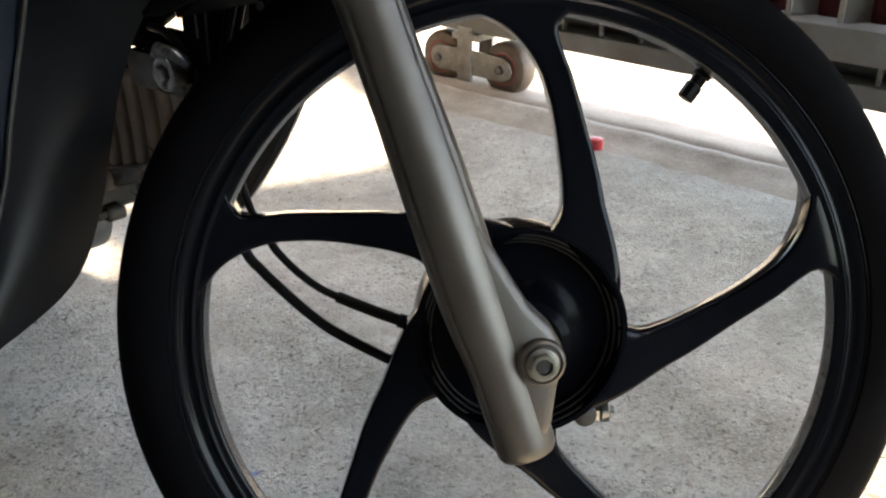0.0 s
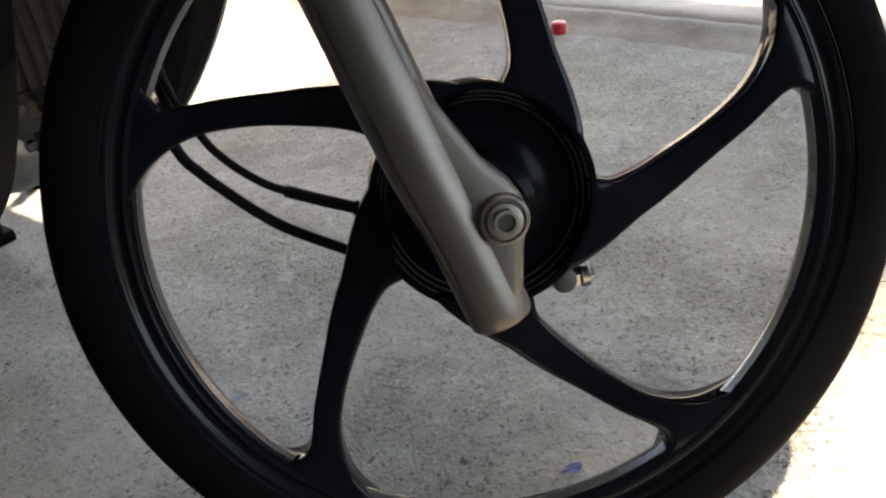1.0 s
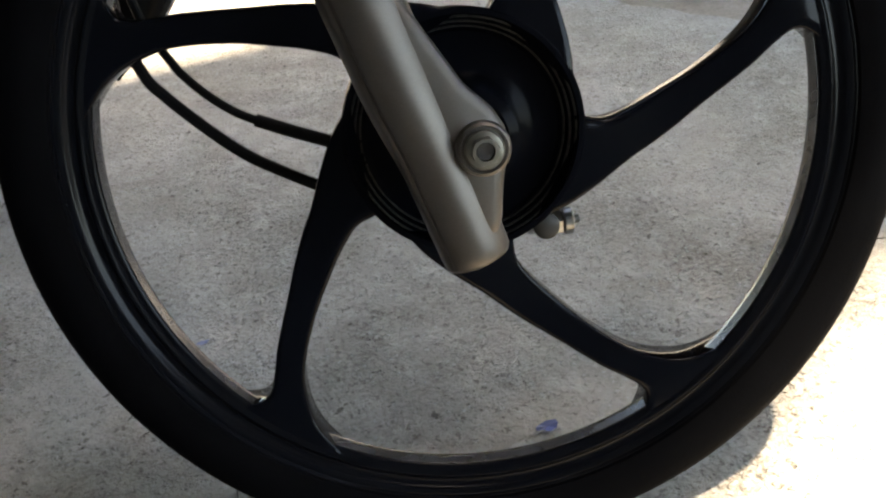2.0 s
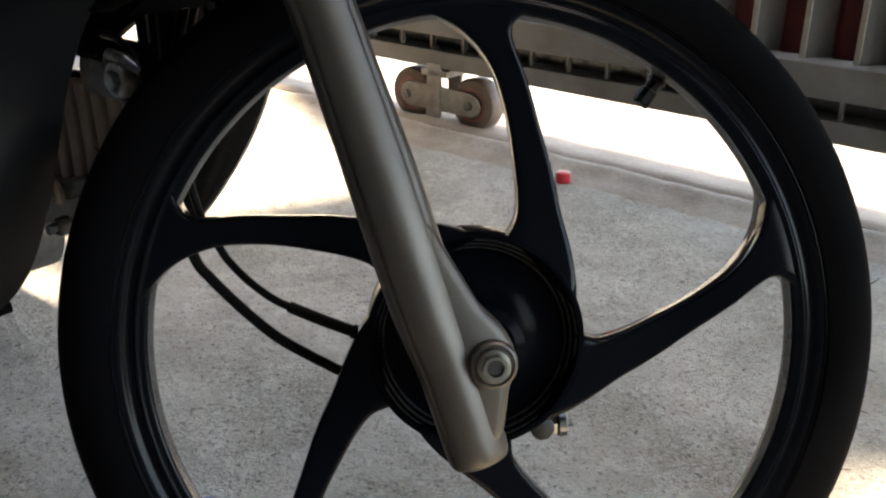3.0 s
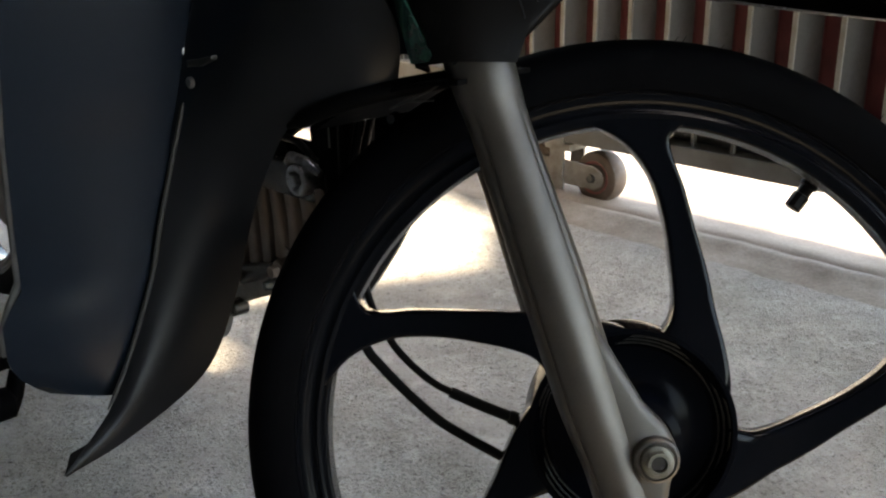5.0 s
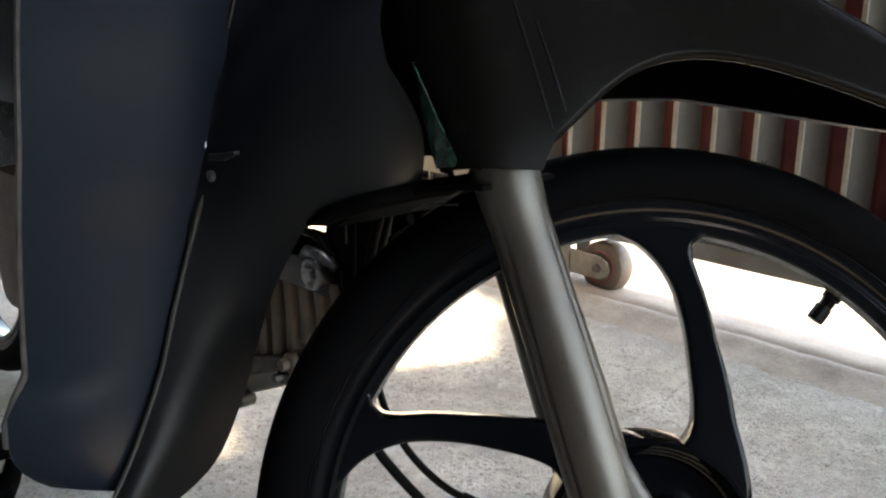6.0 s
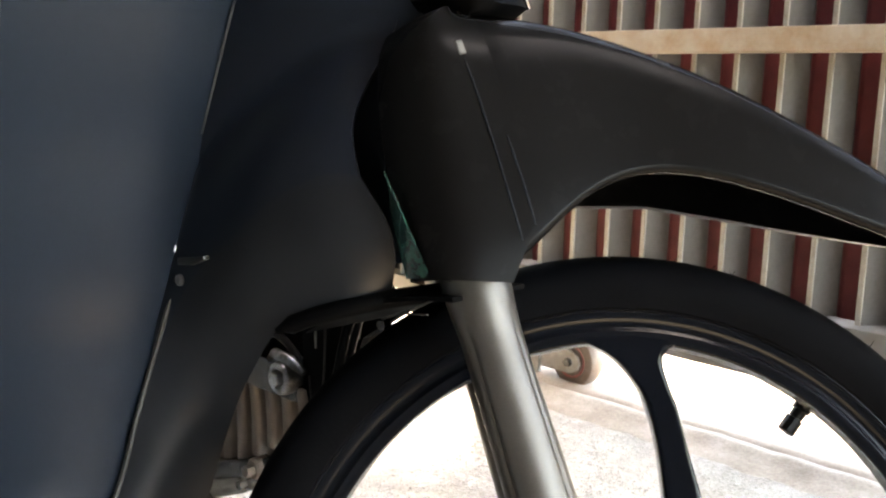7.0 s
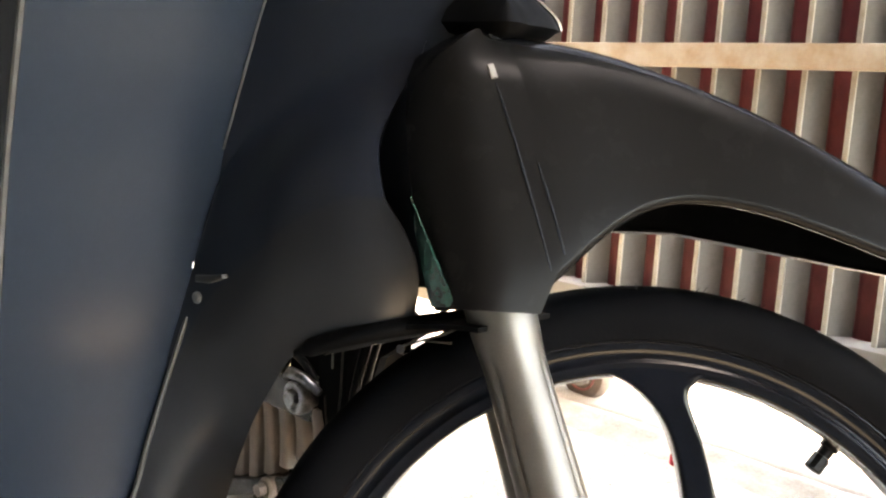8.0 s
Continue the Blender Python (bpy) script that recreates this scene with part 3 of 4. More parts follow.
def hex_bolt(centre, r, y0, y1, flange, thread=0.0):
    cx, cz = centre
    bms = [lathe([(0.0, y0 - 0.0015), (flange * 0.92, y0 - 0.0015), (flange, y0), (flange, y0 + 0.003), (0.0, y0 + 0.003)], 32, centre=(cx, 0, cz))]
    bms.append(plate([(cx + r * math.cos(radians(60 * k + 12)), cz + r * math.sin(radians(60 * k + 12))) for k in range(6)], y1, y0, 0.0008))
    if thread:
        bms.append(lathe([(0.0, y1 - thread), (r * 0.5, y1 - thread), (r * 0.55, y1 - thread + 0.001), (r * 0.55, y1), (0, y1)], 20, centre=(cx, 0, cz)))
    return merge(*bms)


nut_c = (0.002, 0, 0.268)
nut = front_part("axle_washer", lathe([(0.005, -0.0985), (0.0098, -0.0985), (0.0101, -0.0992), (0.0101, -0.1005), (0.0094, -0.1015), (0.0076, -0.1018), (0.005, -0.1018)], 40, centre=nut_c), ZINC, leg, "zinc plated flange of the axle nut")
hexa = []
for rr_, yy in ((0.0074, -0.1016), (0.0074, -0.1064), (0.0068, -0.1072), (0.0052, -0.1072), (0.0049, -0.1072), (0.0049, -0.1035)):
    hexa.append([Vector((0.002 + (rr_ if k % 2 == 0 or rr_ < 0.007 else rr_ * 0.90) * math.cos(2 * math.pi * k / 12 + 0.2), yy, 0.268 + (rr_ if k % 2 == 0 or rr_ < 0.007 else rr_ * 0.90) * math.sin(2 * math.pi * k / 12 + 0.2))) for k in range(12)])
bm, vs = grid(hexa, closed=True)
bm.faces.new(vs[-1])
front_part("axle_nut", bm, ZINC, leg, "zinc plated hexagonal axle nut", sharp=20)
# dark alloy here paints the shaded hollow of the nut
front_part("axle_end", lathe([(0.0, -0.1050), (0.0040, -0.1050), (0.0047, -0.1044), (0.0047, -0.1020), (0.0, -0.1020)], 24, centre=nut_c), ALLOY_DARK, leg)

# brake arm pivot on the far side of the drum
arm = front_part("brake_arm", merge(box((0.040, 0.036, 0.185), (0.060, 0.041, 0.235), 0.002), tube([(0.040, 0.034, 0.191), (0.074, 0.034, 0.1935)], 0.003, 10)), STEEL, wheel)
front_part("pivot_pin", tube([(0.050, 0.048, 0.1945), (0.050, 0.018, 0.1945), (0.050, 0.0165, 0.1945)], [0.0085, 0.0085, 0.006], 18), GREY_TRIM, arm)
front_part("adjuster_nut", merge(tube([(0.0560, 0.034, 0.1920), (0.0570, 0.034, 0.1920), (0.0620, 0.034, 0.1925), (0.0630, 0.034, 0.1925)], [0.0070, 0.0082, 0.0082, 0.0070], 6), tube([(0.0630, 0.034, 0.1925), (0.0640, 0.034, 0.1925), (0.0690, 0.034, 0.193), (0.0700, 0.034, 0.193)], [0.0078, 0.0090, 0.0090, 0.0076], 16)), STEEL, arm, "zinc plated brake adjuster nut", sharp=25)

# brake and speedometer cables
c1 = curve_through([(-0.060, 0.054, 0.2505), (-0.0746, 0.054, 0.2557), (-0.0997, 0.054, 0.2655), (-0.1247, 0.054, 0.2762), (-0.1391, 0.054, 0.2838), (-0.1536, 0.054, 0.2952), (-0.1659, 0.055, 0.3077), (-0.1732, 0.055, 0.3182), (-0.188, 0.057, 0.346), (-0.196, 0.06, 0.39), (-0.19, 0.06, 0.47), (-0.165, 0.05, 0.55)], 60)
front_part("brake_cable", tube(c1, 0.0029, 10), CABLE, label="black sheathed brake cable")
front_part("cable_sleeve", merge(tube(curve_through([(-0.070, 0.054, 0.254), (-0.0997, 0.054, 0.2655), (-0.1265, 0.054, 0.277)], 12), 0.0043, 12), tube([(-0.062, 0.054, 0.2512), (-0.082, 0.054, 0.2585)], 0.0055, 12)), CABLE)
c2 = curve_through([(-0.070, 0.054, 0.218), (-0.0884, 0.054, 0.228), (-0.1122, 0.054, 0.241), (-0.133, 0.054, 0.2535), (-0.1496, 0.054, 0.2670), (-0.166, 0.054, 0.2826), (-0.1803, 0.055, 0.2973), (-0.1913, 0.055, 0.3119), (-0.202, 0.058, 0.345), (-0.204, 0.06, 0.41), (-0.195, 0.06, 0.48), (-0.17, 0.05, 0.55)], 60)
front_part("speedometer_cable", tube(c2, 0.0038, 10), CABLE, label="thick black speedometer cable")

# fender: lower edge, crease and crown as heights over x; half width over x
X_F = [-0.120, -0.085, -0.062, -0.041, -0.010, 0.022, 0.057, 0.100, 0.150, 0.210, 0.260]
Z_EDGE = [0.505, 0.508, 0.538, 0.561, 0.578, 0.580, 0.575, 0.563, 0.547, 0.532, 0.518]
Z_CROWN = [0.694, 0.690, 0.685, 0.678, 0.668, 0.655, 0.640, 0.618, 0.590, 0.552, 0.520]
W_F = [0.094, 0.092, 0.087, 0.081, 0.075, 0.072, 0.070, 0.066, 0.060, 0.046, 0.020]


def fender():
    rows, xs = [], [-0.12 + 0.38 * i / 56 for i in range(57)]
    lines = [np.array([np.interp(x, X_F, Y) for x in xs]) for Y in (Z_EDGE, Z_CROWN, W_F)]
    for line in lines:
        for _ in range(10):
            line[1:-1] = 0.25 * line[:-2] + 0.5 * line[1:-1] + 0.25 * line[2:]
    for i, x in enumerate(xs):
        c, t, w = (float(line[i]) for line in lines)
        h = t - c
        right = [(-w + 0.005, c + 0.001), (-w, c), (-w - 0.0008, c + 0.0010), (-w - 0.0008, c + 0.003), (-w, c + 0.18 * h), (-w * 0.997, c + 0.40 * h), (-w * 0.988, c + 0.62 * h),
                 (-w * 0.972, c + 0.785 * h), (-w * 0.925, c + 0.848 * h), (-w * 0.83, c + 0.880 * h), (-w * 0.63, c + 0.915 * h), (-w * 0.34, c + 0.950 * h)]
        c2 = max(c, 0.5800 - 0.15 * max(0.0, x - 0.03) + 1.6 * max(0.0, -0.04 - x)) - 0.015 * max(0.0, x - 0.08)
        left = [(-y, c2 + (z - c) * (t - c2) / h) for y, z in right[::-1]]
        rows.append([Vector((x, y, z)) for y, z in right + [(0.0, c + 0.965 * h)] + left])
    return shell(rows, 0.0026)


front_part("front_fender", fender(), COWL_BLACK, label="glossy black plastic front fender", sharp=75)


def fork_cover(side):
    """The rounded rear lobe of the fender that wraps the fork leg."""
    Z = [0.502, 0.530, 0.563, 0.590, 0.612, 0.640, 0.655, 0.664, 0.668]
    X_BACK = [-0.142, -0.150, -0.158, -0.163, -0.166, -0.167, -0.163, -0.152, -0.135]
    X_FRONT = [-0.082, -0.072, -0.075, -0.084, -0.090, -0.100, -0.106, -0.112, -0.120]
    rows = []
    for i in range(33):
        z = 0.502 + 0.166 * (i / 32) ** 0.85
        xb, xf = float(np.interp(z, Z, X_BACK)), float(np.interp(z, Z, X_FRONT))
        top = max(0.0, (z - 0.63) / 0.038) ** 2
        row = [Vector((xb + 0.006, side * -0.066, z))]
        for j in range(15):
            s = j / 14
            x = xb + (xf - xb) * s
            y = -0.086 - 0.030 * (math.sin(math.pi * min(1, s * 1.6 + 0.02) * 0.5) ** 0.8) * (1 - 0.25 * max(0, s - 0.45) / 0.55) + 0.012 * top
            row.append(Vector((x, side * y, z)))
        rows.append(row)
    rows.append([Vector((p.x, p.y * 0.75, p.z + 0.001)) for p in rows[-1]])
    return shell(rows, 0.0022)


for sd in (1,):
    front_part("fork_cover", fork_cover(sd), COWL_BLACK, label="glossy black fork cover" if sd == 1 else "", sharp=28)
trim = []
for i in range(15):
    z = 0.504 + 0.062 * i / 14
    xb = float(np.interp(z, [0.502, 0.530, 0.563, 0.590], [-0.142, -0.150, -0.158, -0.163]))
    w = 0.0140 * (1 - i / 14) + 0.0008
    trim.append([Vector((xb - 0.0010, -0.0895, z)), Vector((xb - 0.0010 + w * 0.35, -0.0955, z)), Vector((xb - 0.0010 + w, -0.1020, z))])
front_part("green_strip", shell(trim, 0.0012), GREEN_STRIP, label="thin dark green glossy strip along the fork cover")
for pts in (((-0.1140, -0.0041, 0.6383), (-0.1065, -0.0092, 0.6199), (-0.0981, -0.0156, 0.5972), (-0.0862, -0.0247, 0.5629), (-0.0773, -0.0313, 0.5361)), ((-0.0880, -0.0139, 0.5955), (-0.0781, -0.0213, 0.5694), (-0.0700, -0.0275, 0.5450))):
    part("fender_rib", tube(curve_through(pts, 16), [0.0003] + [0.0006] * 14 + [0.0004], 8), SHIELD, bike)
tag_n = Vector((0.197, -0.868, 0.45)).normalized()
tag_x = Vector((0.97, 0.24, 0.0)).normalized()
tag_m = Matrix((tag_x, tag_n.cross(tag_x), tag_n)).transposed().to_4x4()
tag_m.translation = (-0.1167, -0.0011, 0.6449)
part("sticker", box((-0.0020, -0.0045, -0.0005), (0.0020, 0.0045, 0.0010), 0.0003, tag_m @ pose(0, 0, 0, 0, 0, 14)), BEAM_GREY, bike, "small white worn tag")

# ---------------------------------------------------------------- motorcycle: body, seen past the wheel
WING_IN = [(-0.1217, -0.0973, 0.4945), (-0.144, -0.1195, 0.4872), (-0.192, -0.130, 0.463), (-0.238, -0.127, 0.412), (-0.268, -0.124, 0.365), (-0.280, -0.136, 0.307), (-0.282, -0.166, 0.257), (-0.282, -0.232, 0.228), (-0.282, -0.283, 0.217)]
WING_OUT = [(-0.1387, -0.1161, 0.5850), (-0.162, -0.128, 0.584), (-0.208, -0.143, 0.556), (-0.272, -0.152, 0.497), (-0.290, -0.163, 0.440), (-0.293, -0.180, 0.385), (-0.293, -0.197, 0.332), (-0.291, -0.236, 0.258), (-0.282, -0.284, 0.219)]


def curve_seam(z):
    """Where the outer panel tucks in behind the wing, by height: (x, y)."""
    Z = [0.24, 0.332, 0.385, 0.44, 0.497, 0.58, 0.675, 0.82]
    X = [-0.296, -0.298, -0.298, -0.296, -0.288, -0.280, -0.262, -0.225]
    Y = [-0.215, -0.185, -0.168, -0.150, -0.140, -0.135, -0.118, -0.090]
    return float(np.interp(z, Z, X)), float(np.interp(z, Z, Y))


def wing(side):
    """The matte lower wing, and the painted skirt that carries it up into the cowl."""
    a, b = curve_through(WING_IN, 50), curve_through(WING_OUT, 50)
    wing_rows, skirt_rows = [], []
    out = Vector((0.62, -0.78, 0.05)).normalized()
    for i, (p, q) in enumerate(zip(a, b)):
        w = (q - p).length

        def across(s):
            v = p.lerp(q, s) + out * (min(0.24 * w, 0.011) * math.sin(math.pi * s))
            return v + Vector((0.0075, 0.0083, 0.0)) * max(0.0, 1 - i / 7) * math.sin(math.pi * min(1.0, 1.25 * s))

        joint = 0.80 + 0.20 * min(1.0, max(0.0, (i - 14) / 12))
        # the lip that turns in behind the arch, then the wing up to the joint
        row = [p + Vector((-0.018, 0.012, 0.004))] + [across(joint * j / 14) for j in range(15)]
        wing_rows.append([Vector((v.x, v.y * side, v.z)) for v in row])
        if i > 26:
            continue
        # above the joint the painted skirt sweeps up and back until it lies on the cowl
        k = min(1.0, max(0.0, (27 - i) / 12))
        rise = 0.078
        sx, sy = curve_seam(q.z + rise)
        x = max(q.x - 0.012, sx + 0.002)
        e = (x - sx) / (-0.128 - sx)
        goal = Vector((x, sy + (-0.054 - sy) * e - 0.010 * math.sin(math.pi * e) - 0.0006, q.z + rise))
        m0 = (across(1.0) - across(0.9)) * (rise / max(1e-4, (across(1.0) - across(0.9)).length)) * 1.1
        m1 = Vector((0.2, 0.12, 1.0)) * rise
        row = [across(joint + (1 - joint) * j / 4) for j in range(5)]
        for j in range(1, 13):
            t = k * j / 12
            h0, h1, h2, h3 = 2 * t ** 3 - 3 * t ** 2 + 1, t ** 3 - 2 * t ** 2 + t, -2 * t ** 3 + 3 * t ** 2, t ** 3 - t ** 2
            row.append(across(1.0) * h0 + m0 * h1 + goal * h2 + m1 * h3)
        skirt_rows.append([Vector((v.x, v.y * side, v.z)) for v in row])
    return shell(wing_rows, 0.0025), shell(skirt_rows, 0.0025)


wing_bm, skirt_bm = wing(1)
shield_wing = body_part("leg_shield_wing", wing_bm, WING_BLACK, label="matte blue-black lower wing of the leg shield", sharp=40)
body_part("cowl_skirt", skirt_bm, SHIELD, label="blue-black painted skirt of the front cowl", sharp=60)
# near-black strip added to darken the gap under the wing's edge
body_part("arch_lip", tube(curve_through([(-0.196, -0.131, 0.4595), (-0.165, -0.126, 0.4735), (-0.142, -0.117, 0.4825), (-0.1205, -0.096, 0.4895), (-0.100, -0.074, 0.4945), (-0.080, -0.052, 0.500)], 36), [0.002, 0.003, 0.0045] + [0.0062] * 32 + [0.003], 12), DEEP_BLACK)


def outer_panel(side):
    rows = []
    for i in range(41):
        z = 0.262 + 0.53 * (i / 40) ** 1.15
        so = curve_seam(z)
        yo = -0.262 - 0.045 * (0.66 - z)
        if z < 0.345:
            yo -= 0.016 * min(1, (0.345 - z) / 0.02)
        if z < 0.30:
            yo += 0.03 * ((0.30 - z) / 0.04) ** 2
        row = []
        for j in range(13):
            s = j / 12
            y = so[1] + (yo - so[1]) * s
            x = so[0] - 0.030 * s + 0.006 * math.sin(math.pi * s)
            row.append(Vector((x, y * side, z - 0.012 * (1 - s) * max(0, (0.30 - z) / 0.04))))
        rows.append(row + [Vector((row[-1].x - 0.010, row[-1].y + 0.002 * side, row[-1].z))])
    return shell(rows, 0.003)


for sd in (1,):
    panel = body_part("leg_shield_panel", outer_panel(sd), PANEL_BLUE, label="blue-black painted leg shield panel", sharp=40)
edge = []
for i in range(30):
    z = 0.30 + 0.49 * i / 29
    sx, sy = curve_seam(z)
    yo = -0.262 - 0.045 * (0.66 - z) - (0.016 * min(1, (0.345 - z) / 0.02) if z < 0.345 else 0)
    edge.append((sx - 0.034, yo, z))
body_part("edge_trim", tube(edge, 0.0030, 8), PALE_EDGE, panel, "pale edge of the panel")


def front_cowl(side):
    rows = []
    for i in range(31):
        z = 0.505 + 0.295 * i / 30
        sx, sy = curve_seam(z)
        row = []
        for j in range(21):
            s = j / 20 * (1.0 if side == 1 else 0.5)
            x = sx + (-0.128 - sx) * s
            y = sy + (-0.054 - sy) * s - 0.010 * math.sin(math.pi * s)
            row.append(Vector((x, y * side, z)))
        rows.append(row)
    return shell(rows, 0.003)


for sd in (1, -1):
    body_part("front_cowl", front_cowl(sd), SHIELD, label="blue-black painted front cowl side", sharp=40)
# pale tube along the seam, a painted stand-in for the panel's edge highlight
seam = [Vector((*curve_seam(0.585 + 0.21 * i / 15), 0.585 + 0.21 * i / 15)) + Vector((0.0022, -0.0022, 0)) for i in range(16)]
body_part("seam_highlight", tube(seam, 0.0007, 6), PALE_EDGE, panel)
NOSE = [(-0.030, 0.665), (-0.011, 0.668), (-0.004, 0.674), (-0.008, 0.682), (-0.020, 0.693), (-0.040, 0.710), (-0.055, 0.735), (-0.060, 0.78), (-0.062, 0.82)]


def nose_point(a, dx, z):
    k = max(0.0, -math.sin(a))
    return Vector((-0.165 + 0.030 * k + (0.080 + dx) * max(0.0, math.cos(a)) ** 0.7, -0.042 + (0.070 - 0.034 * k + dx) * math.sin(a), z))


nose = [[nose_point(math.pi * (i / 24 - 0.5), dx, z) for dx, z in NOSE] for i in range(25)]
nose_ob = body_part("headlight_cowl", shell(nose, 0.003), DEEP_BLACK, label="glossy black headlight cowl with a chrome rim", sharp=60)
rim_line = [nose_point(radians(43), dx + 0.001, z) for dx, z in NOSE[2:8]]
body_part("chrome_lip", tube(curve_through(rim_line, 20), 0.0020, 8), CHROME, nose_ob)
# frame stay and bracket that hang between the fork and the engine
body_part("frame_stay", merge(tube([(-0.243, -0.055, 0.47), (-0.252, -0.050, 0.40)], 0.006, 10), tube([(-0.228, -0.052, 0.475), (-0.238, -0.050, 0.405)], 0.003, 8)), COWL_BLACK)
# inner fender, coloured as dark as the shade it stands in
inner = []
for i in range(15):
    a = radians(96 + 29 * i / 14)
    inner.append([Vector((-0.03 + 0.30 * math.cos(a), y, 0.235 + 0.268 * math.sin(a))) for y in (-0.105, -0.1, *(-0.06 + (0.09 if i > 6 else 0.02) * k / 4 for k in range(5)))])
body_part("inner_fender", shell(inner, 0.003), DEEP_BLACK, label="near-black inner fender, deep shade put into its colour")
# near-black sheet added behind the frame in place of shade
backing_outline = [(-0.246, 0.478), (-0.205, 0.452), (-0.255, 0.420), (-0.270, 0.375), (-0.3455, 0.360), (-0.3455, 0.4215), (-0.357, 0.4170), (-0.3820, 0.4025), (-0.3840, 0.380), (-0.480, 0.380), (-0.480, 0.620), (-0.246, 0.620)]
body_part("dark_backing", merge(plate(backing_outline, -0.004, 0.004, 0), box((-0.385, 0.005, 0.330), (-0.335, 0.009, 0.4005))), DEEP_BLACK, label="near-black backing sheet added to close the gap behind the frame")
body_part("frame_post", merge(box((-0.262, -0.060, 0.350), (-0.228, -0.048, 0.500), 0.004), box((-0.262, -0.070, 0.445), (-0.238, 0.0, 0.52), 0.008)), DEEP_BLACK)
# thin pale tubes stand in for glints along the frame stay
for pts in (((-0.243, -0.062, 0.446), (-0.2425, -0.062, 0.425)), ((-0.231, -0.062, 0.448), (-0.232, -0.062, 0.408), (-0.2345, -0.062, 0.388)), ((-0.251, -0.0615, 0.401), (-0.247, -0.0615, 0.376))):
    body_part("stay_glint", tube(pts, 0.0008, 8), STEEL if pts[0][0] == -0.243 else GREY_TRIM)
for pts in (((-0.109, -0.100, 0.4826), (-0.086, -0.100, 0.486)), ((-0.125, -0.102, 0.476), (-0.107, -0.100, 0.484), (-0.093, -0.100, 0.490), (-0.080, -0.100, 0.497))):
    body_part("thin_wire", tube(curve_through(pts, 8), 0.0007, 8), GREY_TRIM)
# two small bolts added where the frame glints
for q in ((-0.202, -0.058, 0.456), (-0.169, -0.058, 0.458)):
    body_part("frame_bolt", tube([q, Vector(q) + Vector((0.002, -0.007, 0))], [0.0045, 0.0035], 12), ALLOY_DARK)
# dark tapering guard under the frame; pale far edge paints in rim light
g_a = curve_through([(-0.262, 0.075, 0.42), (-0.278, 0.064, 0.355), (-0.285, 0.040, 0.310), (-0.290, 0.0, 0.268), (-0.30, -0.03, 0.245)], 24)
g_b = curve_through([(-0.285, 0.000, 0.42), (-0.300, -0.005, 0.355), (-0.303, -0.02, 0.310), (-0.305, -0.03, 0.268), (-0.306, -0.04, 0.247)], 24)
rows = []
for p, q in zip(g_a, g_b):
    rows.append([p.lerp(q, s / 8) + Vector((0.012, -0.004, 0)) * math.sin(math.pi * s / 8) for s in range(9)])
guard = body_part("engine_guard", shell(rows, 0.003), COWL_BLACK, label="glossy black engine guard with a pale far edge")
body_part("guard_rim_light", tube([p + Vector((-0.002, 0.004, 0)) for p in g_a], 0.0035, 8), STEEL, guard)
# clip bolt and bracket of the shield
body_part("shield_screw", tube([(-0.279, -0.148, 0.483), (-0.278, -0.1555, 0.483), (-0.2778, -0.1568, 0.483)], [0.0042, 0.0042, 0.0028], 16), STEEL)
clip_bm = plate([(-0.2810, 0.4935), (-0.2640, 0.4955), (-0.2470, 0.5020), (-0.2475, 0.5045), (-0.2640, 0.5010), (-0.2810, 0.4985)], -0.1550, -0.1490, 0.0012)
body_part("shield_bracket", clip_bm, GREY_TRIM, label="small grey plastic clip of the shield")
body_part("clip_pin", tube([(-0.2870, -0.1525, 0.5065), (-0.2866, -0.1532, 0.5020)], [0.0005, 0.0008], 8), STEEL)
body_part("wing_edge", tube([p + Vector((-0.001, -0.001, 0)) for p in curve_through(WING_OUT, 65)[28:58]], [0.0006] + [0.0018] * 28 + [0.0006], 8), GREY_TRIM, label="grey worn edge of the wing")

# engine: laid-down finned cylinder, head cover, crankcase
engine_head = body_part("cylinder_head", box((-0.340, -0.064, 0.374), (-0.262, -0.040, 0.404), 0.010), ALLOY_DARK, label="dark alloy cylinder head")
body_part("head_boss", lathe([(0.0, -0.0715), (0.0085, -0.0715), (0.0092, -0.0730), (0.0118, -0.0730), (0.0130, -0.0718), (0.0138, -0.0690), (0.0142, -0.050), (0.0, -0.050)], 32, centre=(-0.276, 0, 0.395)), BOLT, engine_head, "worn steel rim of the head bolt", sharp=25)
body_part("head_bolt", tube([(-0.276, -0.070, 0.395), (-0.276, -0.0765, 0.395), (-0.276, -0.0775, 0.395)], [0.0070, 0.0070, 0.0058], 6), BOLT, engine_head, "hexagonal steel bolt head", sharp=25)
body_part("cover_cap", tube([(-0.300, -0.062, 0.404), (-0.288, -0.066, 0.411), (-0.270, -0.066, 0.410), (-0.256, -0.062, 0.402)], [0.003, 0.0048, 0.0048, 0.003], 16), BOLT, engine_head)
body_part("breather_hose", tube(curve_through([(-0.320, -0.050, 0.420), (-0.300, -0.052, 0.420), (-0.282, -0.054, 0.414), (-0.268, -0.054, 0.402), (-0.262, -0.05, 0.390)], 20), 0.0032, 12), CABLE, label="black rubber breather hose")


def cooling_fin(i):
    """One broad fin, bowed a little and slightly proud of the barrel."""
    x0 = -0.2625 - 0.0212 * i
    zt, zb = 0.388 - 0.002 * i, 0.354 - 0.0127 * i
    rows = []
    for k in range(9):
        s_ = k / 8
        z = zt + (zb - zt) * s_
        x = x0 + 0.005 * s_ + 0.002 * math.sin(math.pi * s_)
        rows.append([Vector((x + dx, y, z)) for dx, y in ((-0.0070, -0.040), (-0.0066, -0.0600), (-0.0048, -0.0625), (0.0044, -0.0625), (0.0062, -0.0600), (0.0066, -0.040))])
    bm, vs = grid(rows, closed=True)
    bm.faces.new(vs[0])
    bm.faces.new(vs[-1])
    return bm


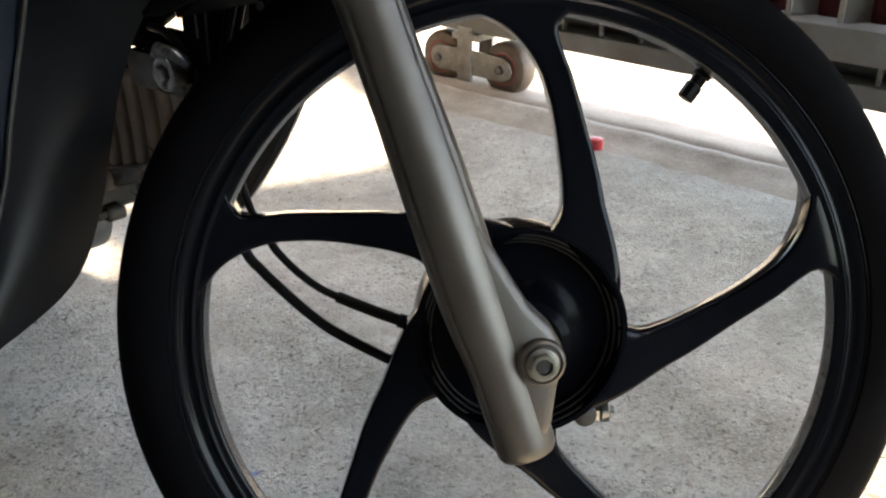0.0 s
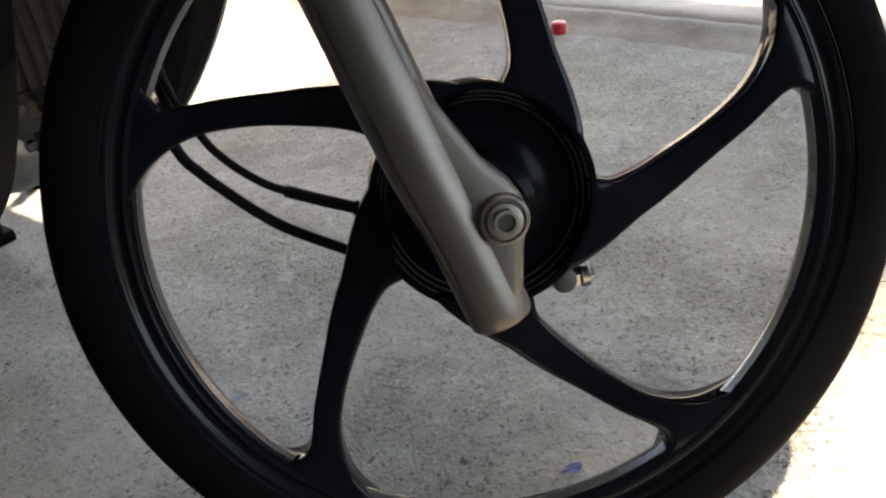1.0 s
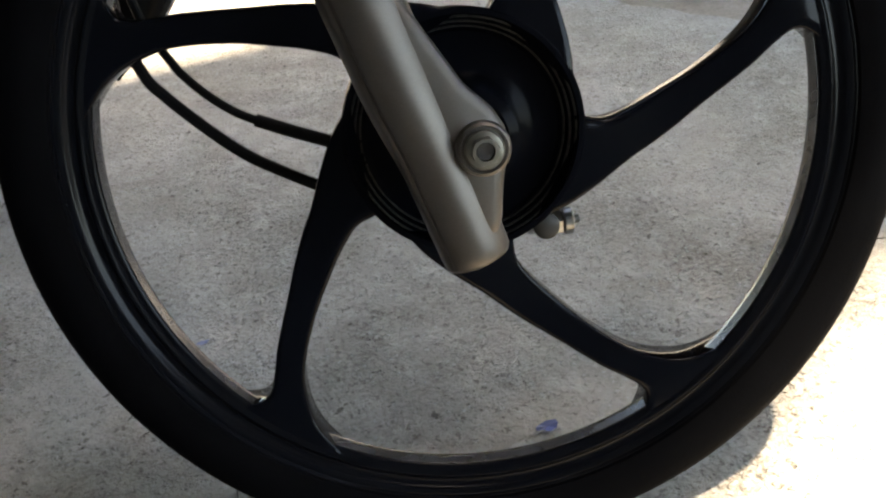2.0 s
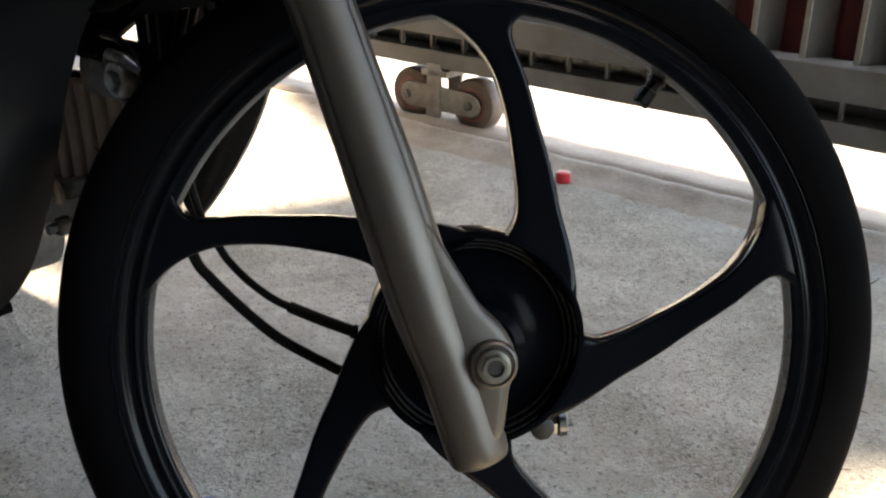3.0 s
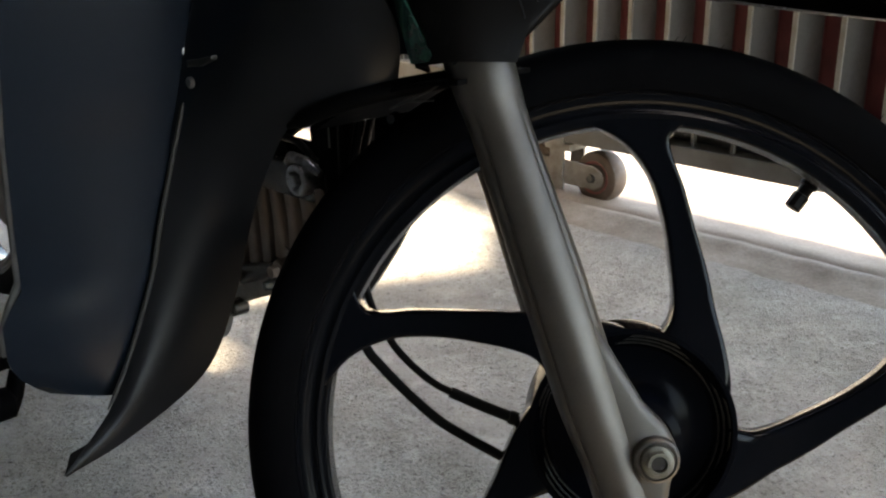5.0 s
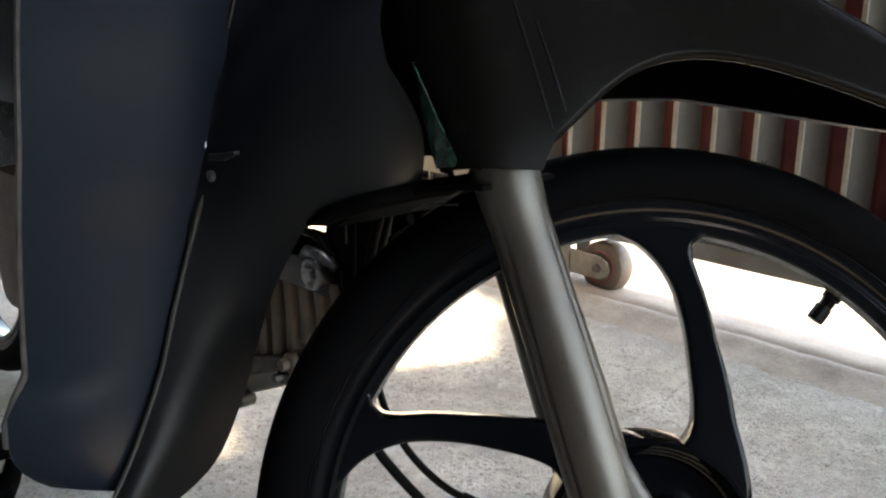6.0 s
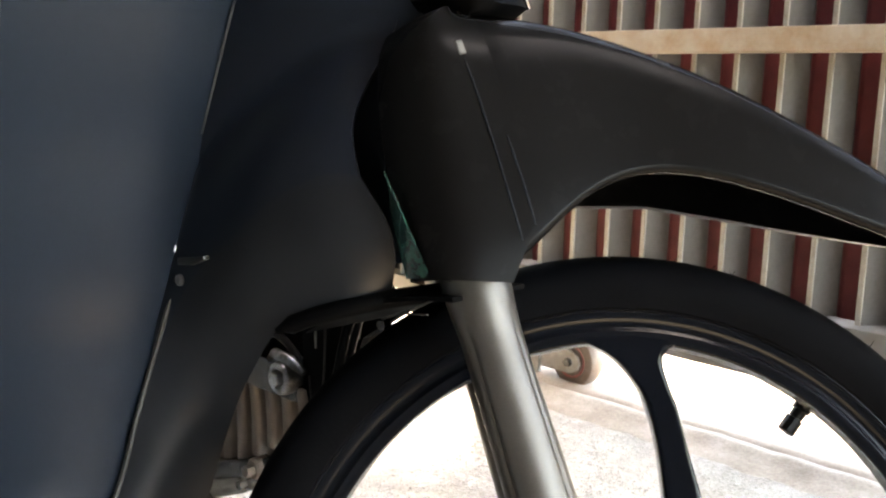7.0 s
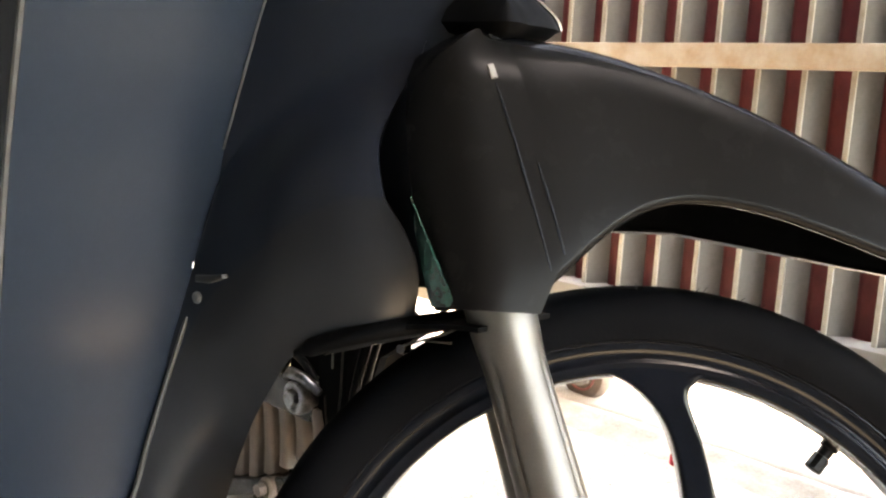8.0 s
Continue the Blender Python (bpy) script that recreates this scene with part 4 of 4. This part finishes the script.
for i in range(8):
    body_part("cooling_fin", cooling_fin(i), ALLOY, label="brown-grey cast alloy cooling fin", sharp=60)
# barrel in near-black, which paints the shade between the fins
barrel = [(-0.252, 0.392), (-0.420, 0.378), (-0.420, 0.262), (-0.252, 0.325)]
body_part("cylinder", plate(barrel, -0.046, -0.034, 0.002), DEEP_BLACK)
base = [(-0.265, 0.334), (-0.325, 0.312), (-0.380, 0.296), (-0.440, 0.283), (-0.440, 0.262), (-0.380, 0.276), (-0.325, 0.297), (-0.265, 0.318)]
body_part("cylinder_base", plate(base, -0.066, -0.042, 0.004), ALLOY_DARK, label="dark flange of the cylinder base")
low = [(-0.265, 0.322), (-0.350, 0.290), (-0.440, 0.266), (-0.455, 0.240), (-0.440, 0.236), (-0.400, 0.249), (-0.350, 0.271), (-0.300, 0.296), (-0.265, 0.312)]
casting = body_part("lower_casting", plate(low, -0.060, -0.040, 0.004), ALLOY_PALE, label="pale cast lower engine mount")
for x, z, r in ((-0.393, 0.281, 0.0085), (-0.395, 0.249, 0.0070), (-0.312, 0.309, 0.0075), (-0.322, 0.294, 0.0060)):
    body_part("casting_bolt", merge(tube([(x, -0.056, z), (x, -0.070, z), (x, -0.072, z)], [r * 1.25, r * 1.2, r], 16), tube([(x, -0.070, z), (x, -0.079, z)], r * 0.7, 6)), ALLOY if r > 0.007 else ALLOY_DARK, casting, sharp=25)
case = body_part("crankcase", box((-0.78, -0.085, 0.17), (-0.560, -0.02, 0.285), 0.02), ALLOY, label="cast alloy crankcase with round side cover")
body_part("side_cover", lathe([(0.0, -0.078), (0.030, -0.078), (0.034, -0.074), (0.041, -0.072), (0.046, -0.066), (0.049, -0.055), (0.049, -0.035), (0.0, -0.035)], 40, centre=(-0.500, 0, 0.224)), STEEL, case, "round polished alloy side cover")
body_part("cover_bolt", tube([(-0.462, -0.060, 0.238), (-0.462, -0.076, 0.238), (-0.462, -0.078, 0.238)], [0.007, 0.007, 0.005], 12), STEEL, case)
body_part("down_tube", tube([(-0.21, 0, 0.64), (-0.268, 0, 0.50), (-0.276, 0, 0.42)], 0.019, 18), PLASTIC)
body_part("foot_rest", tube([(-0.60, -0.16, 0.33), (-0.575, -0.20, 0.20), (-0.56, -0.222, 0.155), (-0.56, -0.226, 0.150), (-0.56, -0.32, 0.150)], [0.008, 0.008, 0.009, 0.016, 0.016], 16), RUBBER, label="black rubber foot rest")
body_part("main_tube", tube(curve_through([(-0.14, 0, 0.72), (-0.30, 0, 0.58), (-0.55, 0, 0.47), (-0.9, 0, 0.5)], 24), 0.028, 20), PLASTIC)
body_part("tail_cover", box((-0.95, -0.12, 0.38), (-0.50, 0.06, 0.62), 0.05), COWL_BLACK, label="glossy black side cover")
body_part("seat_cowl", box((-0.80, -0.17, 0.50), (-0.50, 0.06, 0.78), 0.04), PANEL_BLUE, label="blue-black painted body side below the seat")
body_part("engine_cover", merge(box((-0.76, -0.15, 0.27), (-0.52, 0.0, 0.43), 0.03), tube([(-0.56, -0.15, 0.445), (-0.54, -0.19, 0.445)], 0.010, 12)), ALLOY, label="brown-grey alloy engine cover")
pedal = body_part("brake_pedal", tube(curve_through([(-0.60, -0.15, 0.24), (-0.50, -0.22, 0.235), (-0.43, -0.26, 0.25)], 12), 0.007, 12), CHROME, label="chromed brake pedal")
body_part("pedal_pad", box((-0.445, -0.30, 0.250), (-0.415, -0.245, 0.262), 0.004), RUBBER, pedal)
for top, foot in (((-0.755, 0.020, 0.25), (-0.790, 0.032, 0.012)), ((-0.80, 0.10, 0.27), (-0.90, 0.16, 0.012))):
    leg_ob = body_part("centre_stand_leg", tube([top, foot], 0.011, 14), DEEP_BLACK)
    fx, fy, _ = foot
    body_part("stand_foot", box((fx - 0.022, fy - 0.016, 0.001), (fx + 0.022, fy + 0.016, 0.016), 0.004), DEEP_BLACK, leg_ob)
rear = lathe(tyre_half + [(r, -y) for r, y in tyre_half[::-1]], 96, centre=(-1.22, 0, 0.29), loop=True)
body_part("rear_tyre", rear, RUBBER)
body_part("rear_rim", lathe(rim_profile, 96, centre=(-1.22, 0, 0.29), loop=True), PAINT_BLACK)
body_part("swing_arm", merge(box((-1.24, -0.09, 0.26), (-0.6, -0.06, 0.31), 0.01), box((-1.24, 0.06, 0.26), (-0.6, 0.09, 0.31), 0.01)), PLASTIC)


# ---------------------------------------------------------------- sliding gate
def gate_part(name, bm, mat, parent, label="", sharp=35, smooth=True):
    bm.transform(GATE_M)
    return part(name, bm, mat, parent, label, smooth, sharp)


gate = holder("sliding_gate", GATE_M, "sliding steel gate of grey slats and oxide-red bars on casters", "gate")
PITCH = 0.08585
# one bay: a slanted grey sheet with a cream front edge, and a red bar set back beside it
slat_rows = [[Vector((x, y, z)) for x, y in ((0.0045, -0.0100), (0.0125, -0.0100), (0.0430, 0.0270), (0.0415, 0.0310), (0.0385, 0.0310))] for z in (0.248, 2.0)]
slat, slat_vs = grid(slat_rows, closed=True)
slat.faces.new(slat_vs[0])
slat.faces.new(slat_vs[1])
lipm = box((0.0040, -0.0150, 0.248), (0.0130, -0.0100, 2.0), 0.001)
bar_rows = [[Vector((x, y, z)) for x, y in ((0.0415, 0.0330), (0.0415, 0.0275), (0.0450, 0.0225), (0.0530, 0.0195), (0.0780, 0.0195), (0.0860, 0.0225), (0.0902, 0.0275), (0.0902, 0.0330))] for z in (0.158, 2.0)]
barm, bar_vs = grid(bar_rows, closed=True)
barm.faces.new(bar_vs[0])
barm.faces.new(bar_vs[1])


def shared(name, bm, mat):
    ob = finish(bm, name, mat, smooth=False)
    me = ob.data
    bpy.data.objects.remove(ob)
    return me


slat_me, lip_me, bar_me = shared("slat", slat, GATE_GREY), shared("slat_lip", lipm, GATE_WHITE), shared("bar", barm, GATE_RED)
for k in range(-22, 38):
    s = new("slat", slat_me)
    s.parent, s.location = gate, (k * PITCH, 0, 0)
    l = new("slat_lip", lip_me)
    l.parent = s
    b = new("bar", bar_me)
    b.parent, b.location = gate, (k * PITCH, 0, 0)
for nm, lo, hi, mt in (("mid_rail", (-1.9, -0.050, 0.699), (3.27, -0.0155, 0.742), RAIL_CREAM), ("upper_rail", (-1.9, -0.045, 1.60), (3.27, -0.0175, 1.64), RAIL_CREAM),
                       ("sill_rail", (-1.9, -0.045, 0.196), (3.27, 0.034, 0.2500), BEAM_GREY), ("bottom_beam", (-1.9, -0.035, 0.126), (3.27, 0.035, 0.162), BEAM_GREY)):
    ob = finish(box(lo, hi, 0.003), nm, mt, gate, smooth=False)
# dark backing added to fill the gap between the lower beams
finish(box((-1.9, 0.016, 0.161), (3.27, 0.020, 0.197)), "gap_backing", ALLOY_DARK, gate, "dark strip between the lower beams", smooth=False)
for k in range(-22, 38):
    ob = finish(box((k * PITCH * 1.0 - 0.003, -0.020, 0.161), (k * PITCH + 0.003, -0.010, 0.197)), "tie_strip", BEAM_GREY, gate, smooth=False)


# casters
def caster(u, parent):
    c = (u, 0, 0.058)
    w = finish(lathe([(0.030, -0.024), (0.046, -0.024), (0.053, -0.021), (0.056, -0.014), (0.056, 0.014), (0.053, 0.021), (0.046, 0.024), (0.030, 0.024)], 48, centre=c), "caster_wheel", CASTER_TYRE, parent, "worn brown caster wheel")
    finish(lathe([(0.0, -0.022), (0.010, -0.026), (0.028, -0.022), (0.033, -0.0255), (0.036, -0.0255), (0.036, 0.0255), (0.0, 0.0255)], 40, centre=c), "core", CASTER_RED, w, "faded red core")
    finish(hex_bolt((u, 0.058), 0.009, -0.034, -0.041, 0.010), "axle_bolt", ALLOY_DARK, w, smooth=False)


bracket = finish(merge(box((-0.425, -0.040, 0.020), (-0.388, -0.032, 0.135), 0.002), box((-0.425, 0.032, 0.020), (-0.388, 0.040, 0.135), 0.002), box((-0.44, -0.040, 0.108), (-0.37, 0.040, 0.1225), 0.002)),
                 "caster_bracket", CASTER_WHITE, gate, "white painted twin caster bracket", smooth=False)
for u in (-0.314, -0.484):
    caster(u, gate)
arm = plate([(-0.390, 0.034), (-0.308, 0.034), (-0.290, 0.044), (-0.284, 0.058), (-0.290, 0.074), (-0.308, 0.084), (-0.390, 0.088)], -0.034, -0.030, 0.001)
finish(arm, "side_plate", CASTER_WHITE, bracket, smooth=False)
arm = plate([(-0.423, 0.034), (-0.484, 0.034), (-0.502, 0.044), (-0.508, 0.058), (-0.502, 0.074), (-0.484, 0.084), (-0.423, 0.088)], -0.034, -0.030, 0.001)
finish(arm, "side_plate", CASTER_WHITE, bracket, smooth=False)

# low ridge of mortar along the gate's track: a brown top and a pale apron
def ridge_strip(profile, wobble, seed):
    rows = []
    for i in range(161):
        u = -2.2 + 5.4 * i / 160
        w = wobble * noise.noise(Vector((u * 5, seed, 0))) + 0.4 * wobble * noise.noise(Vector((u * 21, seed, 4)))
        h = 1 + 0.25 * noise.noise(Vector((u * 9, seed, 3)))
        rows.append([Vector((u, v + w * f, z * h if z > 0 else z)) for v, z, f in profile])
    bm, _ = grid(rows)
    bm.transform(GATE_M)
    return bm


crest = [(-0.078, -0.002, 1.0), (-0.072, 0.012, 1.0), (-0.060, 0.0165, 0.9), (-0.040, 0.0165, 0.6), (-0.015, 0.0135, 0.3), (0.03, 0.010, 0.0), (0.07, 0.008, 0.0), (0.10, -0.002, 0.0)]
tagged(finish(ridge_strip(crest, 0.010, 1.0), "track_ridge", CONCRETE_RIDGE), "low brown mortar ridge along the gate track", "kerb", kind="structure")
apron = [(-0.185, -0.003, 2.6), (-0.160, 0.0012, 2.2), (-0.130, 0.0040, 1.6), (-0.108, 0.0085, 1.2), (-0.092, 0.0135, 1.0), (-0.080, 0.0155, 1.0), (-0.070, 0.0135, 1.0), (-0.062, 0.004, 1.0)]
tagged(finish(ridge_strip(apron, 0.012, 7.0), "track_apron", RIDGE_PALE), "pale mortar slope beside the gate track", "kerb", kind="structure")

# small litter on the floor
bm = lathe([(0.0, 0.0), (0.0130, 0.0), (0.0132, 0.002), (0.0132, 0.014), (0.0120, 0.018), (0.006, 0.020), (0.0, 0.020)], 28, axis="Z", centre=(0.269, 1.053, 0.001))
tagged(finish(bm, "bottle_cap", RED_PLASTIC), "small red plastic bottle cap on the concrete", "cap")


def scrap(x, y, size, turn, mat, label, name="paper_scrap", cat="litter", seed=1):
    r = random.Random(seed)
    n = 9
    pts = [(size * (0.7 + 0.5 * r.random()) * math.cos(2 * math.pi * k / n), size * (0.35 + 0.25 * r.random()) * math.sin(2 * math.pi * k / n), 0.001 + 0.004 * r.random()) for k in range(n)]
    bm = bmesh.new()
    c = bm.verts.new((0, 0, 0.003))
    vs = [bm.verts.new(p) for p in pts]
    for a, b in zip(vs, vs[1:] + vs[:1]):
        bm.faces.new((c, a, b))
    bm.transform(pose(x, y, 0.001, 0, 0, turn))
    return tagged(finish(bm, name, mat), label, cat)


scrap(-0.222, 0.163, 0.008, 40, BLUE_SCRAP, "tiny torn blue plastic scrap on the concrete", "plastic_scrap", seed=3)
scrap(0.049, 0.006, 0.009, 10, BLUE_SCRAP, "tiny torn blue plastic scrap on the concrete", "plastic_scrap", seed=5)
